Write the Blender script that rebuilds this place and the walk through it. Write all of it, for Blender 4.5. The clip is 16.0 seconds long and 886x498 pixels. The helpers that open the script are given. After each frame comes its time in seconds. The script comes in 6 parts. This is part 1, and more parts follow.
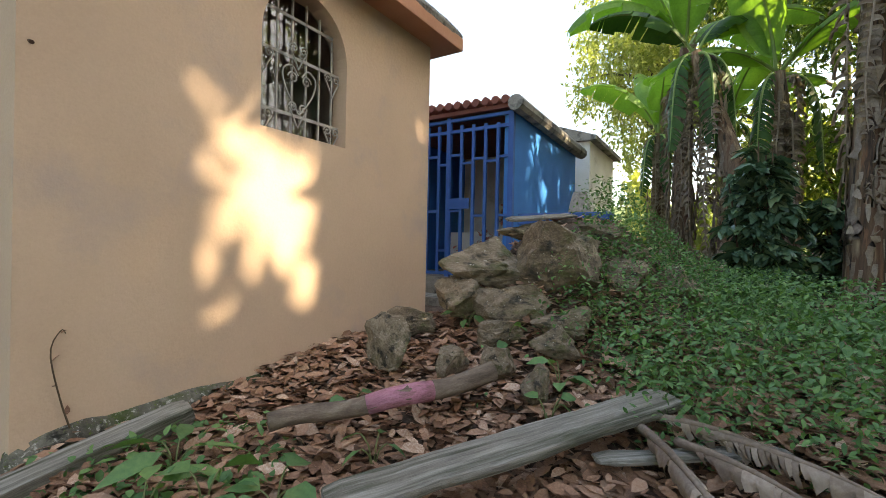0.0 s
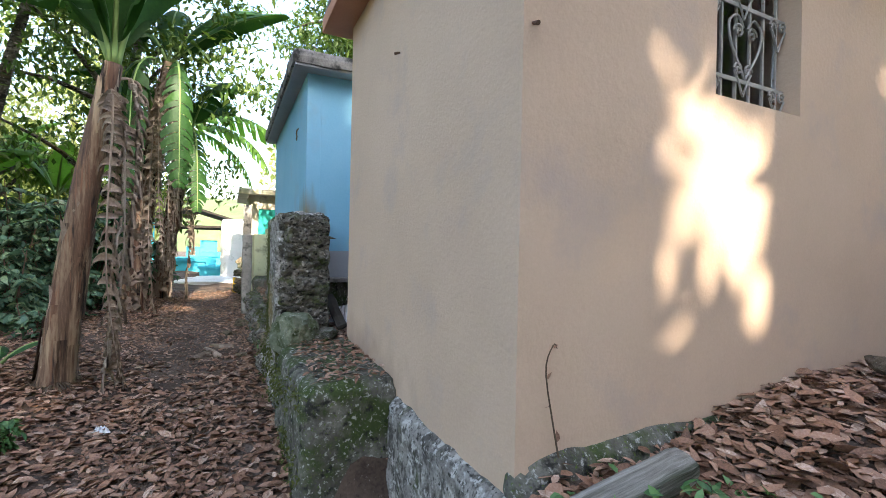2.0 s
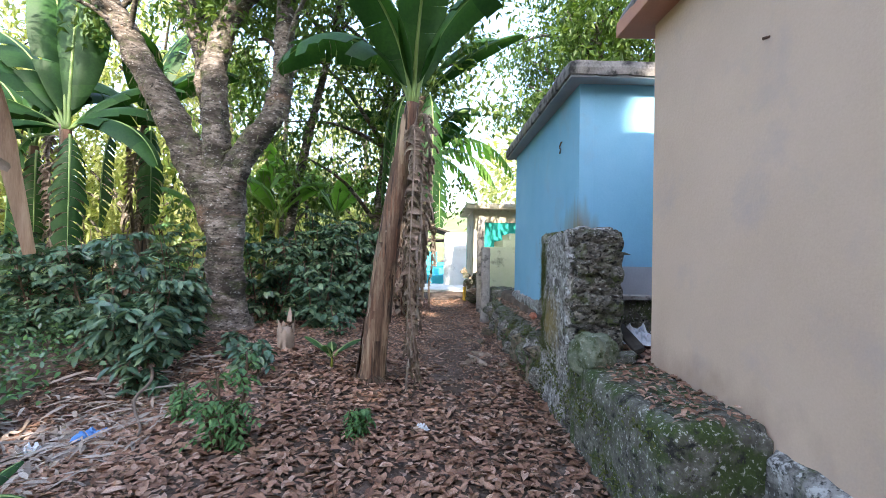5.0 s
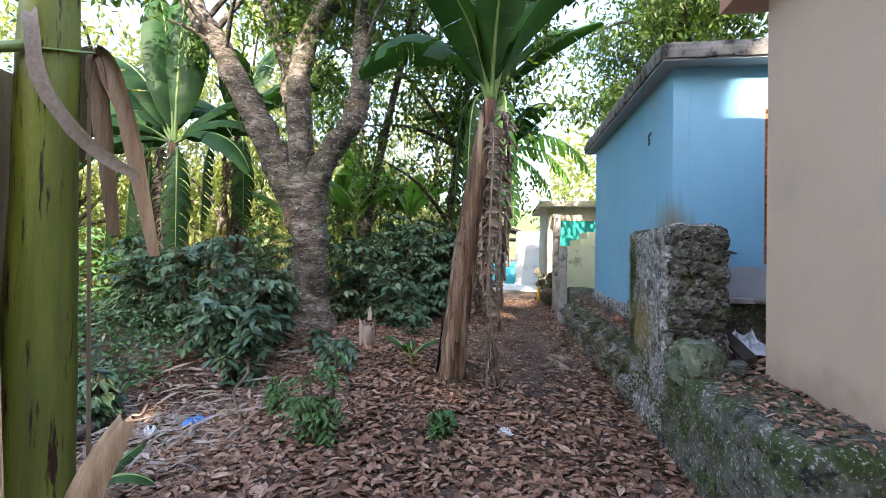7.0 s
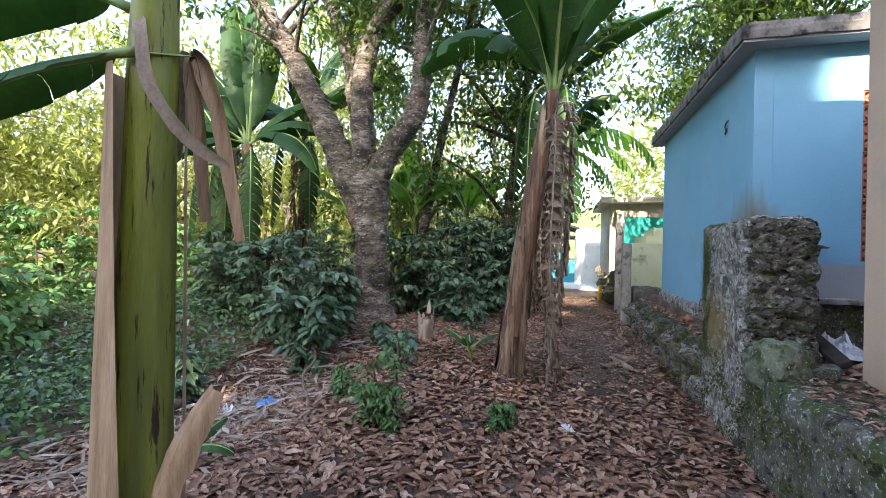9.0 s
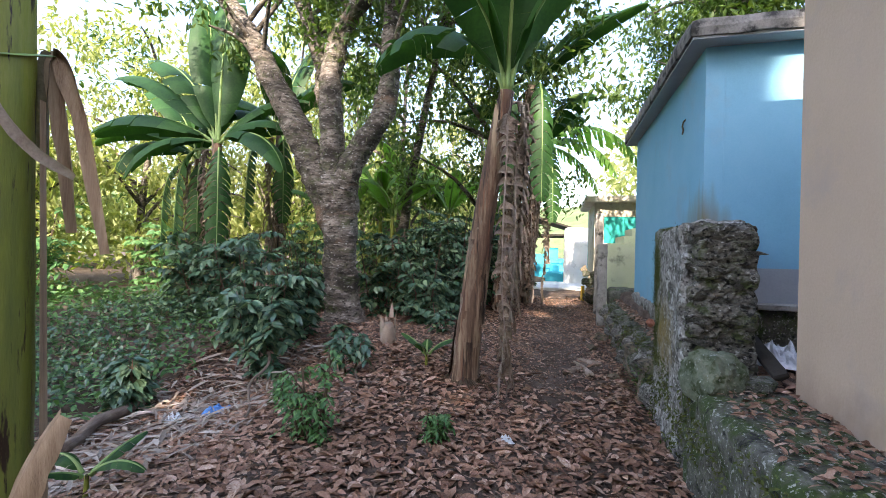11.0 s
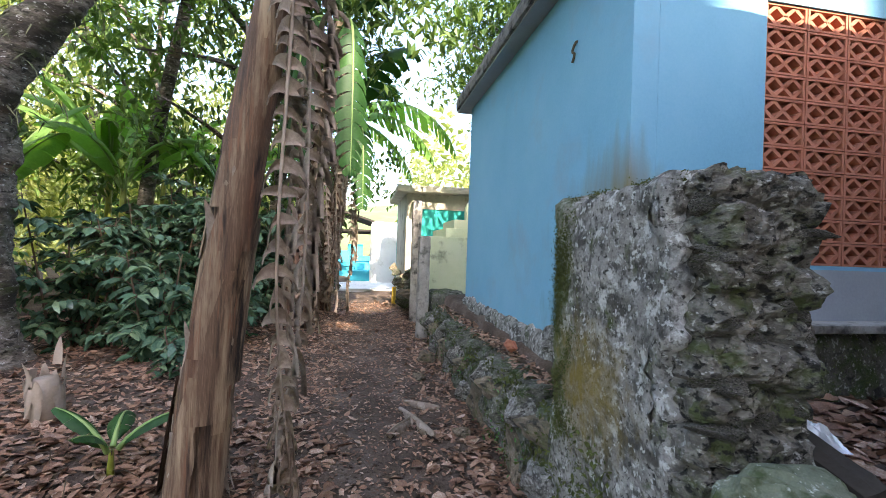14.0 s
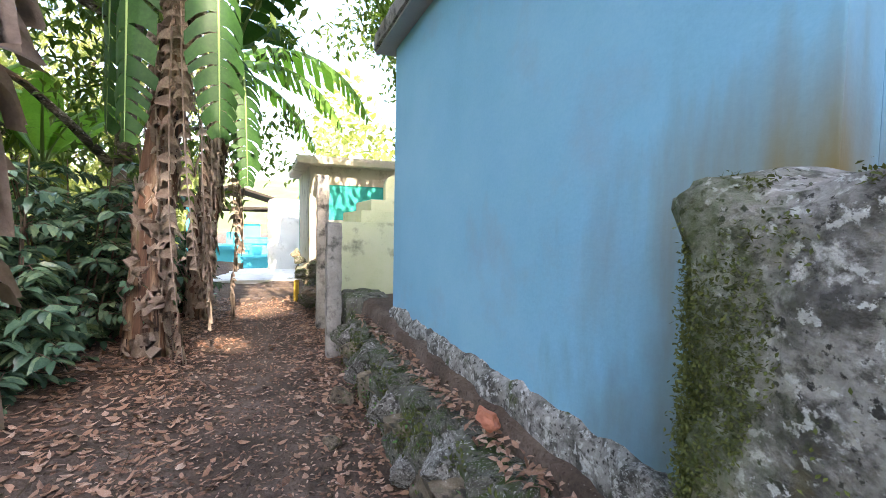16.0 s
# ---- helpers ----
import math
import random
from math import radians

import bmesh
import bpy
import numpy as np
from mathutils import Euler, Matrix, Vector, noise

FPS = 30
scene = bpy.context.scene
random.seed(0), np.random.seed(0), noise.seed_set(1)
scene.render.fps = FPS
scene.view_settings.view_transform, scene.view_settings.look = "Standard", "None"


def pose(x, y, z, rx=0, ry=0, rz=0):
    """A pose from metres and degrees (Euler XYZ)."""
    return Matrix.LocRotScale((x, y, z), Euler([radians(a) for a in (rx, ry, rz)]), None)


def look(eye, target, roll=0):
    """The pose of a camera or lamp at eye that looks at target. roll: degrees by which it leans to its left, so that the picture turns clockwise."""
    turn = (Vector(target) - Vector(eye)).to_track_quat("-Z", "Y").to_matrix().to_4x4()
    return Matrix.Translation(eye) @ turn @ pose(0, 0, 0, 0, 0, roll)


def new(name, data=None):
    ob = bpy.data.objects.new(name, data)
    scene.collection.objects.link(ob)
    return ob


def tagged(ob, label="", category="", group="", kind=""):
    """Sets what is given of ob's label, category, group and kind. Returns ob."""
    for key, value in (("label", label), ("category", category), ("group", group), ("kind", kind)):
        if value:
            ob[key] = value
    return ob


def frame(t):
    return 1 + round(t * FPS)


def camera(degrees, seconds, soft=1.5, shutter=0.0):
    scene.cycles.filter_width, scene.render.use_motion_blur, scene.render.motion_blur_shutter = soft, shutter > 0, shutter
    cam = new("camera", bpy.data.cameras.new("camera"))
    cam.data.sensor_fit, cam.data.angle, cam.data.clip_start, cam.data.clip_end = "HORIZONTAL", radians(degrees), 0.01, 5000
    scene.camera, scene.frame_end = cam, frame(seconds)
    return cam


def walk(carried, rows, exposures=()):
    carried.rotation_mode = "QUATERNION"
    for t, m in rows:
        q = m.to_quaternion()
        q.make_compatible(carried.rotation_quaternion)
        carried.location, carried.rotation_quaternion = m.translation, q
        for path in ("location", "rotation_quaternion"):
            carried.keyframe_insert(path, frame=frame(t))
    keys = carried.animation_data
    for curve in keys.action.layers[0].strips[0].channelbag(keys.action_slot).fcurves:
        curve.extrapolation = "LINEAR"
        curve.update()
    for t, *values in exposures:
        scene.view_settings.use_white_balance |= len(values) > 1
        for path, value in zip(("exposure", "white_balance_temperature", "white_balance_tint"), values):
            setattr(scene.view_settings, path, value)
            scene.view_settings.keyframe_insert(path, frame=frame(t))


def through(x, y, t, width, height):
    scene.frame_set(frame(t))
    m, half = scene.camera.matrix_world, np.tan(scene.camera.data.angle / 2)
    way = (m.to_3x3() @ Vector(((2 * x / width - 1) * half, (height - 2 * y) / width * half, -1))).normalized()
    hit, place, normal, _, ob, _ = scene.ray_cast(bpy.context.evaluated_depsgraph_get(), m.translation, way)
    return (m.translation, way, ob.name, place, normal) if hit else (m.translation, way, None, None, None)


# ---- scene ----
cam = camera(90.0, 16.0, 0.5)
PATH = [
    (0, (0.23, 0.019, 1.399), (-0.835, 1.712, 1.391), 1.2),
    (0.5, (0.051, -0.024, 1.391), (-1.225, 1.516, 1.387), 1.1),
    (1, (-0.172, -0.133, 1.383), (-1.489, 1.372, 1.39), 1.0),
    (1.5, (-0.448, -0.235, 1.365), (-1.961, 1.072, 1.367), 1.1),
    (2, (-0.695, -0.304, 1.367), (-2.497, 0.563, 1.367), 1.2),
    (2.5, (-0.846, -0.512, 1.386), (-2.782, -0.012, 1.385), 1.1),
    (3, (-0.965, -0.737, 1.41), (-2.941, -0.426, 1.403), 0.9),
    (3.5, (-1.001, -0.851, 1.406), (-2.987, -0.62, 1.413), 1.0),
    (6, (-1.007, -1.044, 1.419), (-3.002, -1.177, 1.435), 0.6),
    (6.5, (-1.023, -1.032, 1.428), (-3.01, -1.258, 1.441), 0.4),
    (7, (-1.064, -1.12, 1.41), (-3.046, -1.388, 1.427), 0.8),
    (7.5, (-1.068, -1.158, 1.35), (-3.041, -1.481, 1.385), 0.7),
    (8, (-1.05, -1.165, 1.334), (-3.01, -1.563, 1.364), 0.7),
    (8.2, (-1.056, -1.167, 1.338), (-3.006, -1.61, 1.367), 0.7),
    (10.3, (-0.995, -0.983, 1.399), (-2.922, -1.518, 1.395), 1.5),
    (10.5, (-1.047, -0.911, 1.401), (-2.977, -1.438, 1.396), 1.6),
    (11, (-1.266, -0.733, 1.434), (-3.199, -1.246, 1.428), 1.2),
    (11.5, (-1.468, -0.636, 1.366), (-3.443, -0.956, 1.375), 1.5),
    (12, (-1.752, -0.678, 1.336), (-3.751, -0.745, 1.363), 1.4),
    (12.5, (-2.141, -0.68, 1.34), (-4.139, -0.595, 1.371), 1.4),
    (13, (-2.516, -0.714, 1.36), (-4.511, -0.571, 1.387), 1.8),
    (13.5, (-2.954, -0.857, 1.383), (-4.938, -0.607, 1.398), 1.8),
    (14, (-3.282, -0.884, 1.354), (-5.249, -0.526, 1.364), 2.0),
    (14.5, (-3.69, -0.876, 1.41), (-5.597, -0.273, 1.399), 1.6),
    (15, (-4.017, -0.964, 1.42), (-5.894, -0.275, 1.4), 1.9),
    (15.5, (-4.339, -0.896, 1.443), (-6.196, -0.155, 1.393), 1.8),
    (16, (-4.673, -0.711, 1.523), (-6.525, 0.038, 1.429), 1.1),
]
LIGHT = [(0.0, 2.42, 8600, 11), (1.0, 2.5, 7700, 10), (2.0, 2.65, 6750, 12), (3.5, 2.85, 6300, 15), (8.0, 2.55, 6600, 18), (11.0, 2.52, 6600, 18), (12.0, 2.64, 6600, 17), (12.8, 2.95, 6600, 16), (13.5, 2.92, 6650, 16), (14.4, 2.72, 6700, 16), (15.2, 2.9, 6800, 18), (16.0, 3.15, 7000, 20)]
walk(cam, [(t, look(eye, target, roll)) for t, eye, target, roll in PATH], LIGHT)

# ---------------------------------------------------------------- world and light
SUN_ELEV, SUN_AZ = 33.0, 4.0      # degrees; azimuth counted from +x towards +y
world = bpy.data.worlds.new("sky")
scene.world = world
world.use_nodes = True
wn = world.node_tree
sky = wn.nodes.new("ShaderNodeTexSky")
sky.sky_type = "NISHITA"
sky.sun_disc = False
sky.sun_elevation = radians(SUN_ELEV)
sky.sun_rotation = radians(90 - SUN_AZ)
sky.air_density, sky.dust_density, sky.ozone_density = 1.0, 2.0, 1.0
wn.links.new(sky.outputs[0], wn.nodes["Background"].inputs[0])
wn.nodes["Background"].inputs[1].default_value = 0.15
sun_dir = Vector((math.cos(radians(SUN_ELEV)) * math.cos(radians(SUN_AZ)), math.cos(radians(SUN_ELEV)) * math.sin(radians(SUN_AZ)), math.sin(radians(SUN_ELEV))))
sun = new("sun", bpy.data.lights.new("sun", "SUN"))
sun.data.energy, sun.data.angle, sun.data.color = 2.95, radians(0.6), (1.0, 0.9, 0.74)
sun.matrix_world = look(sun_dir * 30, (0, 0, 0))

# ---------------------------------------------------------------- helpers
from mathutils.geometry import tessellate_polygon

R = np.random.default_rng(7)
UP = Vector((0, 0, 1))


def smooth(a, b, v):
    t = np.clip((np.asarray(v, float) - a) / (b - a), 0, 1)
    return t * t * (3 - 2 * t)


def mesh_of(name, verts, faces, material, parent=None, label="", shade=False):
    me = bpy.data.meshes.new(name)
    me.from_pydata([tuple(v) for v in verts], [], [tuple(f) for f in faces])
    me.materials.append(material)
    if shade:
        me.shade_smooth()
    ob = new(name, me)
    ob.parent = parent
    if label:
        ob["label"] = label
    return ob


def part(name, bm, material, parent=None, label="", shade=False):
    bmesh.ops.recalc_face_normals(bm, faces=bm.faces)
    me = bpy.data.meshes.new(name)
    bm.to_mesh(me)
    bm.free()
    me.materials.append(material)
    if shade:
        me.shade_smooth()
    ob = new(name, me)
    ob.parent = parent
    if label:
        ob["label"] = label
    return ob


def thing(name, label, category, m=None, group="", kind=""):
    ob = new(name)
    ob.empty_display_size = 0.1
    if m is not None:
        ob.matrix_basis = m
    return tagged(ob, label, category, group, kind)


def box(bm, x0, x1, y0, y1, z0, z1, bevel=0.0):
    r = bmesh.ops.create_cube(bm, size=1)
    for v in r["verts"]:
        v.co = ((x0 + x1) / 2 + v.co.x * (x1 - x0), (y0 + y1) / 2 + v.co.y * (y1 - y0), (z0 + z1) / 2 + v.co.z * (z1 - z0))
    if bevel:
        es = {e for v in r["verts"] for e in v.link_edges}
        bmesh.ops.bevel(bm, geom=list(es), offset=bevel, segments=2, affect="EDGES", profile=0.7)
    return bm


def prism(bm, pts, a, b, axis):
    """A flat polygon of (u, v) swept along an axis from a to b."""
    def at(u, v, w):
        return (w, u, v) if axis == "x" else (u, w, v) if axis == "y" else (u, v, w)
    lo = [bm.verts.new(at(u, v, a)) for u, v in pts]
    hi = [bm.verts.new(at(u, v, b)) for u, v in pts]
    bm.faces.new(lo)
    bm.faces.new(hi[::-1])
    for i in range(len(pts)):
        j = (i + 1) % len(pts)
        bm.faces.new((lo[j], lo[i], hi[i], hi[j]))
    return bm


def holed(bm, outer, inner, a, b, axis):
    """A wall of outline outer with one hole, swept along an axis from a to b."""
    def at(u, v, w):
        return (w, u, v) if axis == "x" else (u, w, v)
    pts = outer + inner
    tris = tessellate_polygon([[Vector((u, v, 0)) for u, v in outer], [Vector((u, v, 0)) for u, v in inner]])
    lo, hi = [bm.verts.new(at(u, v, a)) for u, v in pts], [bm.verts.new(at(u, v, b)) for u, v in pts]
    for t in tris:
        bm.faces.new([lo[i] for i in t])
        bm.faces.new([hi[i] for i in t][::-1])
    for s, n in ((0, len(outer)), (len(outer), len(inner))):
        for i in range(n):
            j = (i + 1) % n
            bm.faces.new((lo[s + i], lo[s + j], hi[s + j], hi[s + i]))
    return bm


def rough_box(bm, x0, x1, y0, y1, z0, z1, res=0.05, amp=0.03, scale=3.0, seed=0.0, sag=None):
    """A block with a broken, uneven surface."""
    d = np.array([x1 - x0, y1 - y0, z1 - z0])
    n = np.maximum(2, np.ceil(d / res).astype(int))
    lo = np.array([x0, y0, z0])
    made = {}

    def vert(i, j, k):
        if (i, j, k) not in made:
            f = np.array([i, j, k]) / n
            p = Vector(lo + d * f)
            q = p * scale + Vector((seed, seed * 0.7, -seed))
            w = noise.noise_vector(q) * 1.0 + noise.noise_vector(q * 2.7) * 0.5 + noise.noise_vector(q * 6.5) * 0.25
            c = sum(1 for u in f if u < 1e-6 or u > 1 - 1e-6)
            inward = Vector([(0.5 - u) * (2 if c > 1 else 0) * amp * (c - 1) * 0.8 for u in f])
            p = p + w * amp + inward
            if sag:
                p = sag(p, f)
            made[i, j, k] = bm.verts.new(p)
        return made[i, j, k]

    for a in range(3):
        b, c = (a + 1) % 3, (a + 2) % 3
        for side in (0, n[a]):
            for i in range(n[b]):
                for j in range(n[c]):
                    q = []
                    for di, dj in ((0, 0), (1, 0), (1, 1), (0, 1)):
                        idx = [0, 0, 0]
                        idx[a], idx[b], idx[c] = side, i + di, j + dj
                        q.append(vert(*map(int, idx)))
                    bm.faces.new(q if side else q[::-1])
    return bm


def tube(bm, pts, radii, sides=10, rough=0.0, scale=4.0, cap=True, ring=0.0):
    """A limb along points, with a radius at each; ring: how deep the bark rings are."""
    pts = [Vector(p) for p in pts]
    ref = Vector((0.31, 0.93, 0.19))
    rings = []
    for i, p in enumerate(pts):
        t = (pts[min(i + 1, len(pts) - 1)] - pts[max(i - 1, 0)]).normalized()
        u = t.cross(ref if abs(t.dot(ref)) < 0.95 else Vector((1, 0, 0))).normalized()
        w = t.cross(u)
        loop = []
        for k in range(sides):
            a = 2 * math.pi * k / sides
            o = u * math.cos(a) + w * math.sin(a)
            r = radii[i]
            if rough:
                r *= 1 + rough * (noise.noise(p * scale + o * 1.3) + 0.5 * noise.noise(p * scale * 3 + o * 3))
            if ring:
                r *= 1 + ring * (noise.noise(Vector((p.x * 3 + o.x, p.y * 3 + o.y, p.z * 15))) + 0.9 * noise.noise(Vector((p.x * 4 + o.x * 2, p.y * 4 + o.y * 2, p.z * 30))))
            loop.append(bm.verts.new(p + o * r))
        rings.append(loop)
    for a, b in zip(rings, rings[1:]):
        for k in range(sides):
            bm.faces.new((a[k], a[(k + 1) % sides], b[(k + 1) % sides], b[k]))
    if cap:
        bm.faces.new(rings[0][::-1])
        bm.faces.new(rings[-1])
    return bm


def bend(points, n):
    """A smooth line of n points through the given ones."""
    p = np.array(points, float)
    s = np.linspace(0, len(p) - 1, n)
    out = []
    for v in s:
        i = min(int(v), len(p) - 2)
        f = v - i
        a, b, c, d = p[max(i - 1, 0)], p[i], p[i + 1], p[min(i + 2, len(p) - 1)]
        out.append(0.5 * (2 * b + (c - a) * f + (2 * a - 5 * b + 4 * c - d) * f * f + (3 * b - a - 3 * c + d) * f ** 3))
    return out


def unit(v):
    return v / np.maximum(np.linalg.norm(v, axis=-1, keepdims=True), 1e-9)


def leaves(name, pos, d, length, width, material, parent=None, face=None, droop=0.15, fold=0.12, fine=True, label=""):
    """Many leaves in one mesh: places, ways they point, lengths and widths."""
    pos, d = np.asarray(pos, float), unit(np.asarray(d, float))
    n = len(pos)
    length, width = np.broadcast_to(length, n)[:, None], np.broadcast_to(width, n)[:, None]
    droop = np.broadcast_to(droop, n)[:, None]
    face = np.array([0, 0, 1.0]) + R.normal(0, 0.35, (n, 3)) if face is None else face
    side = unit(np.cross(face, d))
    up = np.cross(d, side)
    if fine:
        st = ((0, 0, 0), (0.28, 0.9, 1), (0.28, 0, 0), (0.28, -0.9, 1), (0.64, 0.8, 1), (0.64, 0, 0), (0.64, -0.8, 1), (1, 0, 0))
        fc = ((0, 2, 1), (0, 3, 2), (1, 2, 5, 4), (2, 3, 6, 5), (4, 5, 7), (5, 6, 7))
    else:
        st = ((0, 0, 0), (0.45, 1, 1), (1, 0, 0), (0.45, -1, 1))
        fc = ((0, 2, 1), (0, 3, 2))
    v = np.stack([pos + d * length * t - up * droop * length * t * t + side * width * 0.5 * w + up * fold * width * f for t, w, f in st], 1)
    k = len(st)
    faces = [tuple(k * i + j for j in f) for i in range(n) for f in fc]
    return mesh_of(name, v.reshape(-1, 3), faces, material, parent, label, shade=fine)


# ---------------------------------------------------------------- materials
def mat(name, colors, scale=4.0, rough=0.8, bump=0.3, fine=60.0, metal=0.0, island=0.0, through=0.0, stretch=(1, 1, 1), layers=(), spec=0.4, detail=6.0, bump_scale=None, coat=0.0):
    """A surface: a ramp of colours over noise, finer grain, relief, and further layers of (colour, scale, threshold, softness, roughness)."""
    m = bpy.data.materials.new(name)
    m.use_nodes = True
    nt = m.node_tree
    N, L = nt.nodes, nt.links
    p = N["Principled BSDF"]
    p.inputs["Roughness"].default_value, p.inputs["Metallic"].default_value = rough, metal
    p.inputs["Specular IOR Level"].default_value = spec
    p.inputs["Coat Weight"].default_value = coat
    tc, mp = N.new("ShaderNodeTexCoord"), N.new("ShaderNodeMapping")
    mp.inputs["Scale"].default_value = stretch
    L.new(tc.outputs["Object"], mp.inputs["Vector"])

    def noise_at(sc, det=detail, off=0.0):
        t = N.new("ShaderNodeTexNoise")
        t.inputs["Scale"].default_value, t.inputs["Detail"].default_value = sc, det
        t.inputs["Roughness"].default_value = 0.62
        if off:
            sh = N.new("ShaderNodeVectorMath")
            sh.operation = "ADD"
            sh.inputs[1].default_value = (off, off * 1.7, -off)
            L.new(mp.outputs[0], sh.inputs[0])
            L.new(sh.outputs[0], t.inputs["Vector"])
        else:
            L.new(mp.outputs[0], t.inputs["Vector"])
        return t.outputs["Fac"]

    big, grain = noise_at(scale), noise_at(fine, 4.0)
    ramp = N.new("ShaderNodeValToRGB")
    ramp.color_ramp.elements[0].position, ramp.color_ramp.elements[1].position = 0.3, 0.7
    els = ramp.color_ramp.elements
    for i, c in enumerate(colors):
        e = els[i] if i < 2 else els.new(0.5)
        e.color = (*c, 1)
    for i, e in enumerate(els):
        e.position = 0.3 + 0.4 * i / max(1, len(els) - 1)
    for i, c in enumerate(colors):
        els[i].color = (*c, 1)
    fac = N.new("ShaderNodeMath")
    fac.operation = "MULTIPLY_ADD"
    fac.inputs[1].default_value = 0.3
    L.new(grain, fac.inputs[0])
    base = N.new("ShaderNodeMath")
    base.operation = "MULTIPLY_ADD"
    base.inputs[1].default_value, base.inputs[2].default_value = 0.7, 0.0
    if island:
        geo, oi = N.new("ShaderNodeNewGeometry"), N.new("ShaderNodeObjectInfo")
        mix = N.new("ShaderNodeMix")
        mix.inputs[0].default_value = island
        L.new(big, mix.inputs[2])
        add = N.new("ShaderNodeMath")
        add.operation = "ADD"
        L.new(geo.outputs["Random Per Island"], add.inputs[0])
        L.new(oi.outputs["Random"], add.inputs[1])
        fr = N.new("ShaderNodeMath")
        fr.operation = "FRACT"
        L.new(add.outputs[0], fr.inputs[0])
        sp = N.new("ShaderNodeMapRange")
        sp.inputs[3].default_value, sp.inputs[4].default_value = 0.28, 0.72
        L.new(fr.outputs[0], sp.inputs[0])
        L.new(sp.outputs[0], mix.inputs[3])
        L.new(mix.outputs[0], base.inputs[0])
    else:
        L.new(big, base.inputs[0])
    L.new(base.outputs[0], fac.inputs[2])
    L.new(fac.outputs[0], ramp.inputs[0])
    color = ramp.outputs[0]
    rv = None
    for i, (c, sc, thr, soft, ro) in enumerate(layers):
        t = noise_at(sc, 7.0, 3.7 * (i + 1))
        mr = N.new("ShaderNodeMapRange")
        mr.inputs[1].default_value, mr.inputs[2].default_value = thr - soft, thr + soft
        L.new(t, mr.inputs[0])
        mx = N.new("ShaderNodeMix")
        mx.data_type = "RGBA"
        L.new(mr.outputs[0], mx.inputs[0])
        L.new(color, mx.inputs[6])
        mx.inputs[7].default_value = (*c, 1)
        color = mx.outputs[2]
    L.new(color, p.inputs["Base Color"])
    if bump:
        bp = N.new("ShaderNodeBump")
        bp.inputs["Strength"].default_value, bp.inputs["Distance"].default_value = bump, 0.02
        bn = noise_at(bump_scale, 8.0) if bump_scale else fac.outputs[0]
        L.new(bn, bp.inputs["Height"])
        L.new(bp.outputs[0], p.inputs["Normal"])
    if through:
        tr, ms = N.new("ShaderNodeBsdfTranslucent"), N.new("ShaderNodeMixShader")
        gm = N.new("ShaderNodeMix")
        gm.data_type, gm.blend_type = "RGBA", "MULTIPLY"
        gm.inputs[0].default_value = 1.0
        gm.inputs[7].default_value = (1.5, 1.6, 0.6, 1)
        L.new(color, gm.inputs[6])
        L.new(gm.outputs[2], tr.inputs[0])
        ms.inputs[0].default_value = through
        L.new(p.outputs[0], ms.inputs[1])
        L.new(tr.outputs[0], ms.inputs[2])
        L.new(ms.outputs[0], N["Material Output"].inputs[0])
    return m


def stain(m, color, where, fall, amount=0.8, scale=(14, 14, 1.2)):
    """A patch of stain on a material, round a place, streaked downwards."""
    nt = m.node_tree
    N, L = nt.nodes, nt.links
    p = N["Principled BSDF"]
    src = p.inputs["Base Color"].links[0].from_socket
    tc = N.new("ShaderNodeTexCoord")
    mp = N.new("ShaderNodeMapping")
    mp.vector_type = "TEXTURE"
    mp.inputs["Location"].default_value, mp.inputs["Scale"].default_value = where, fall
    L.new(tc.outputs["Object"], mp.inputs[0])
    ln = N.new("ShaderNodeVectorMath")
    ln.operation = "LENGTH"
    L.new(mp.outputs[0], ln.inputs[0])
    m2 = N.new("ShaderNodeMapping")
    m2.inputs["Scale"].default_value = scale
    L.new(tc.outputs["Object"], m2.inputs[0])
    t = N.new("ShaderNodeTexNoise")
    t.inputs["Scale"].default_value, t.inputs["Detail"].default_value = 1.0, 6.0
    L.new(m2.outputs[0], t.inputs["Vector"])
    ad = N.new("ShaderNodeMath")
    ad.operation = "MULTIPLY_ADD"
    ad.inputs[1].default_value = 1.4
    L.new(t.outputs["Fac"], ad.inputs[0])
    L.new(ln.outputs["Value"], ad.inputs[2])
    mr = N.new("ShaderNodeMapRange")
    mr.inputs[1].default_value, mr.inputs[2].default_value = 0.75, 1.7
    mr.inputs[3].default_value, mr.inputs[4].default_value = amount, 0.0
    L.new(ad.outputs[0], mr.inputs[0])
    mx = N.new("ShaderNodeMix")
    mx.data_type = "RGBA"
    L.new(mr.outputs[0], mx.inputs[0])
    L.new(src, mx.inputs[6])
    mx.inputs[7].default_value = (*color, 1)
    L.new(mx.outputs[2], p.inputs["Base Color"])
    return m


PEACH = mat("peach_plaster", [(0.50, 0.365, 0.265), (0.56, 0.412, 0.30), (0.61, 0.452, 0.335)], 1.3, 0.85, 0.22, 90, layers=[((0.44, 0.35, 0.30), 2.2, 0.66, 0.12, 0.9), ((0.30, 0.21, 0.16), 26, 0.79, 0.02, 0.9), ((0.68, 0.52, 0.42), 40, 0.80, 0.03, 0.9)], bump_scale=38)
TERRACOTTA = mat("terracotta_paint", [(0.42, 0.20, 0.12), (0.52, 0.27, 0.17)], 3, 0.8, 0.2, 70)
BLUE = mat("blue_paint", [(0.16, 0.39, 0.55), (0.195, 0.45, 0.61), (0.24, 0.49, 0.64)], 1.1, 0.75, 0.1, 80, layers=[((0.24, 0.36, 0.46), 1.6, 0.66, 0.12, 0.8), ((0.08, 0.12, 0.16), 24, 0.79, 0.02, 0.8)], bump_scale=42)
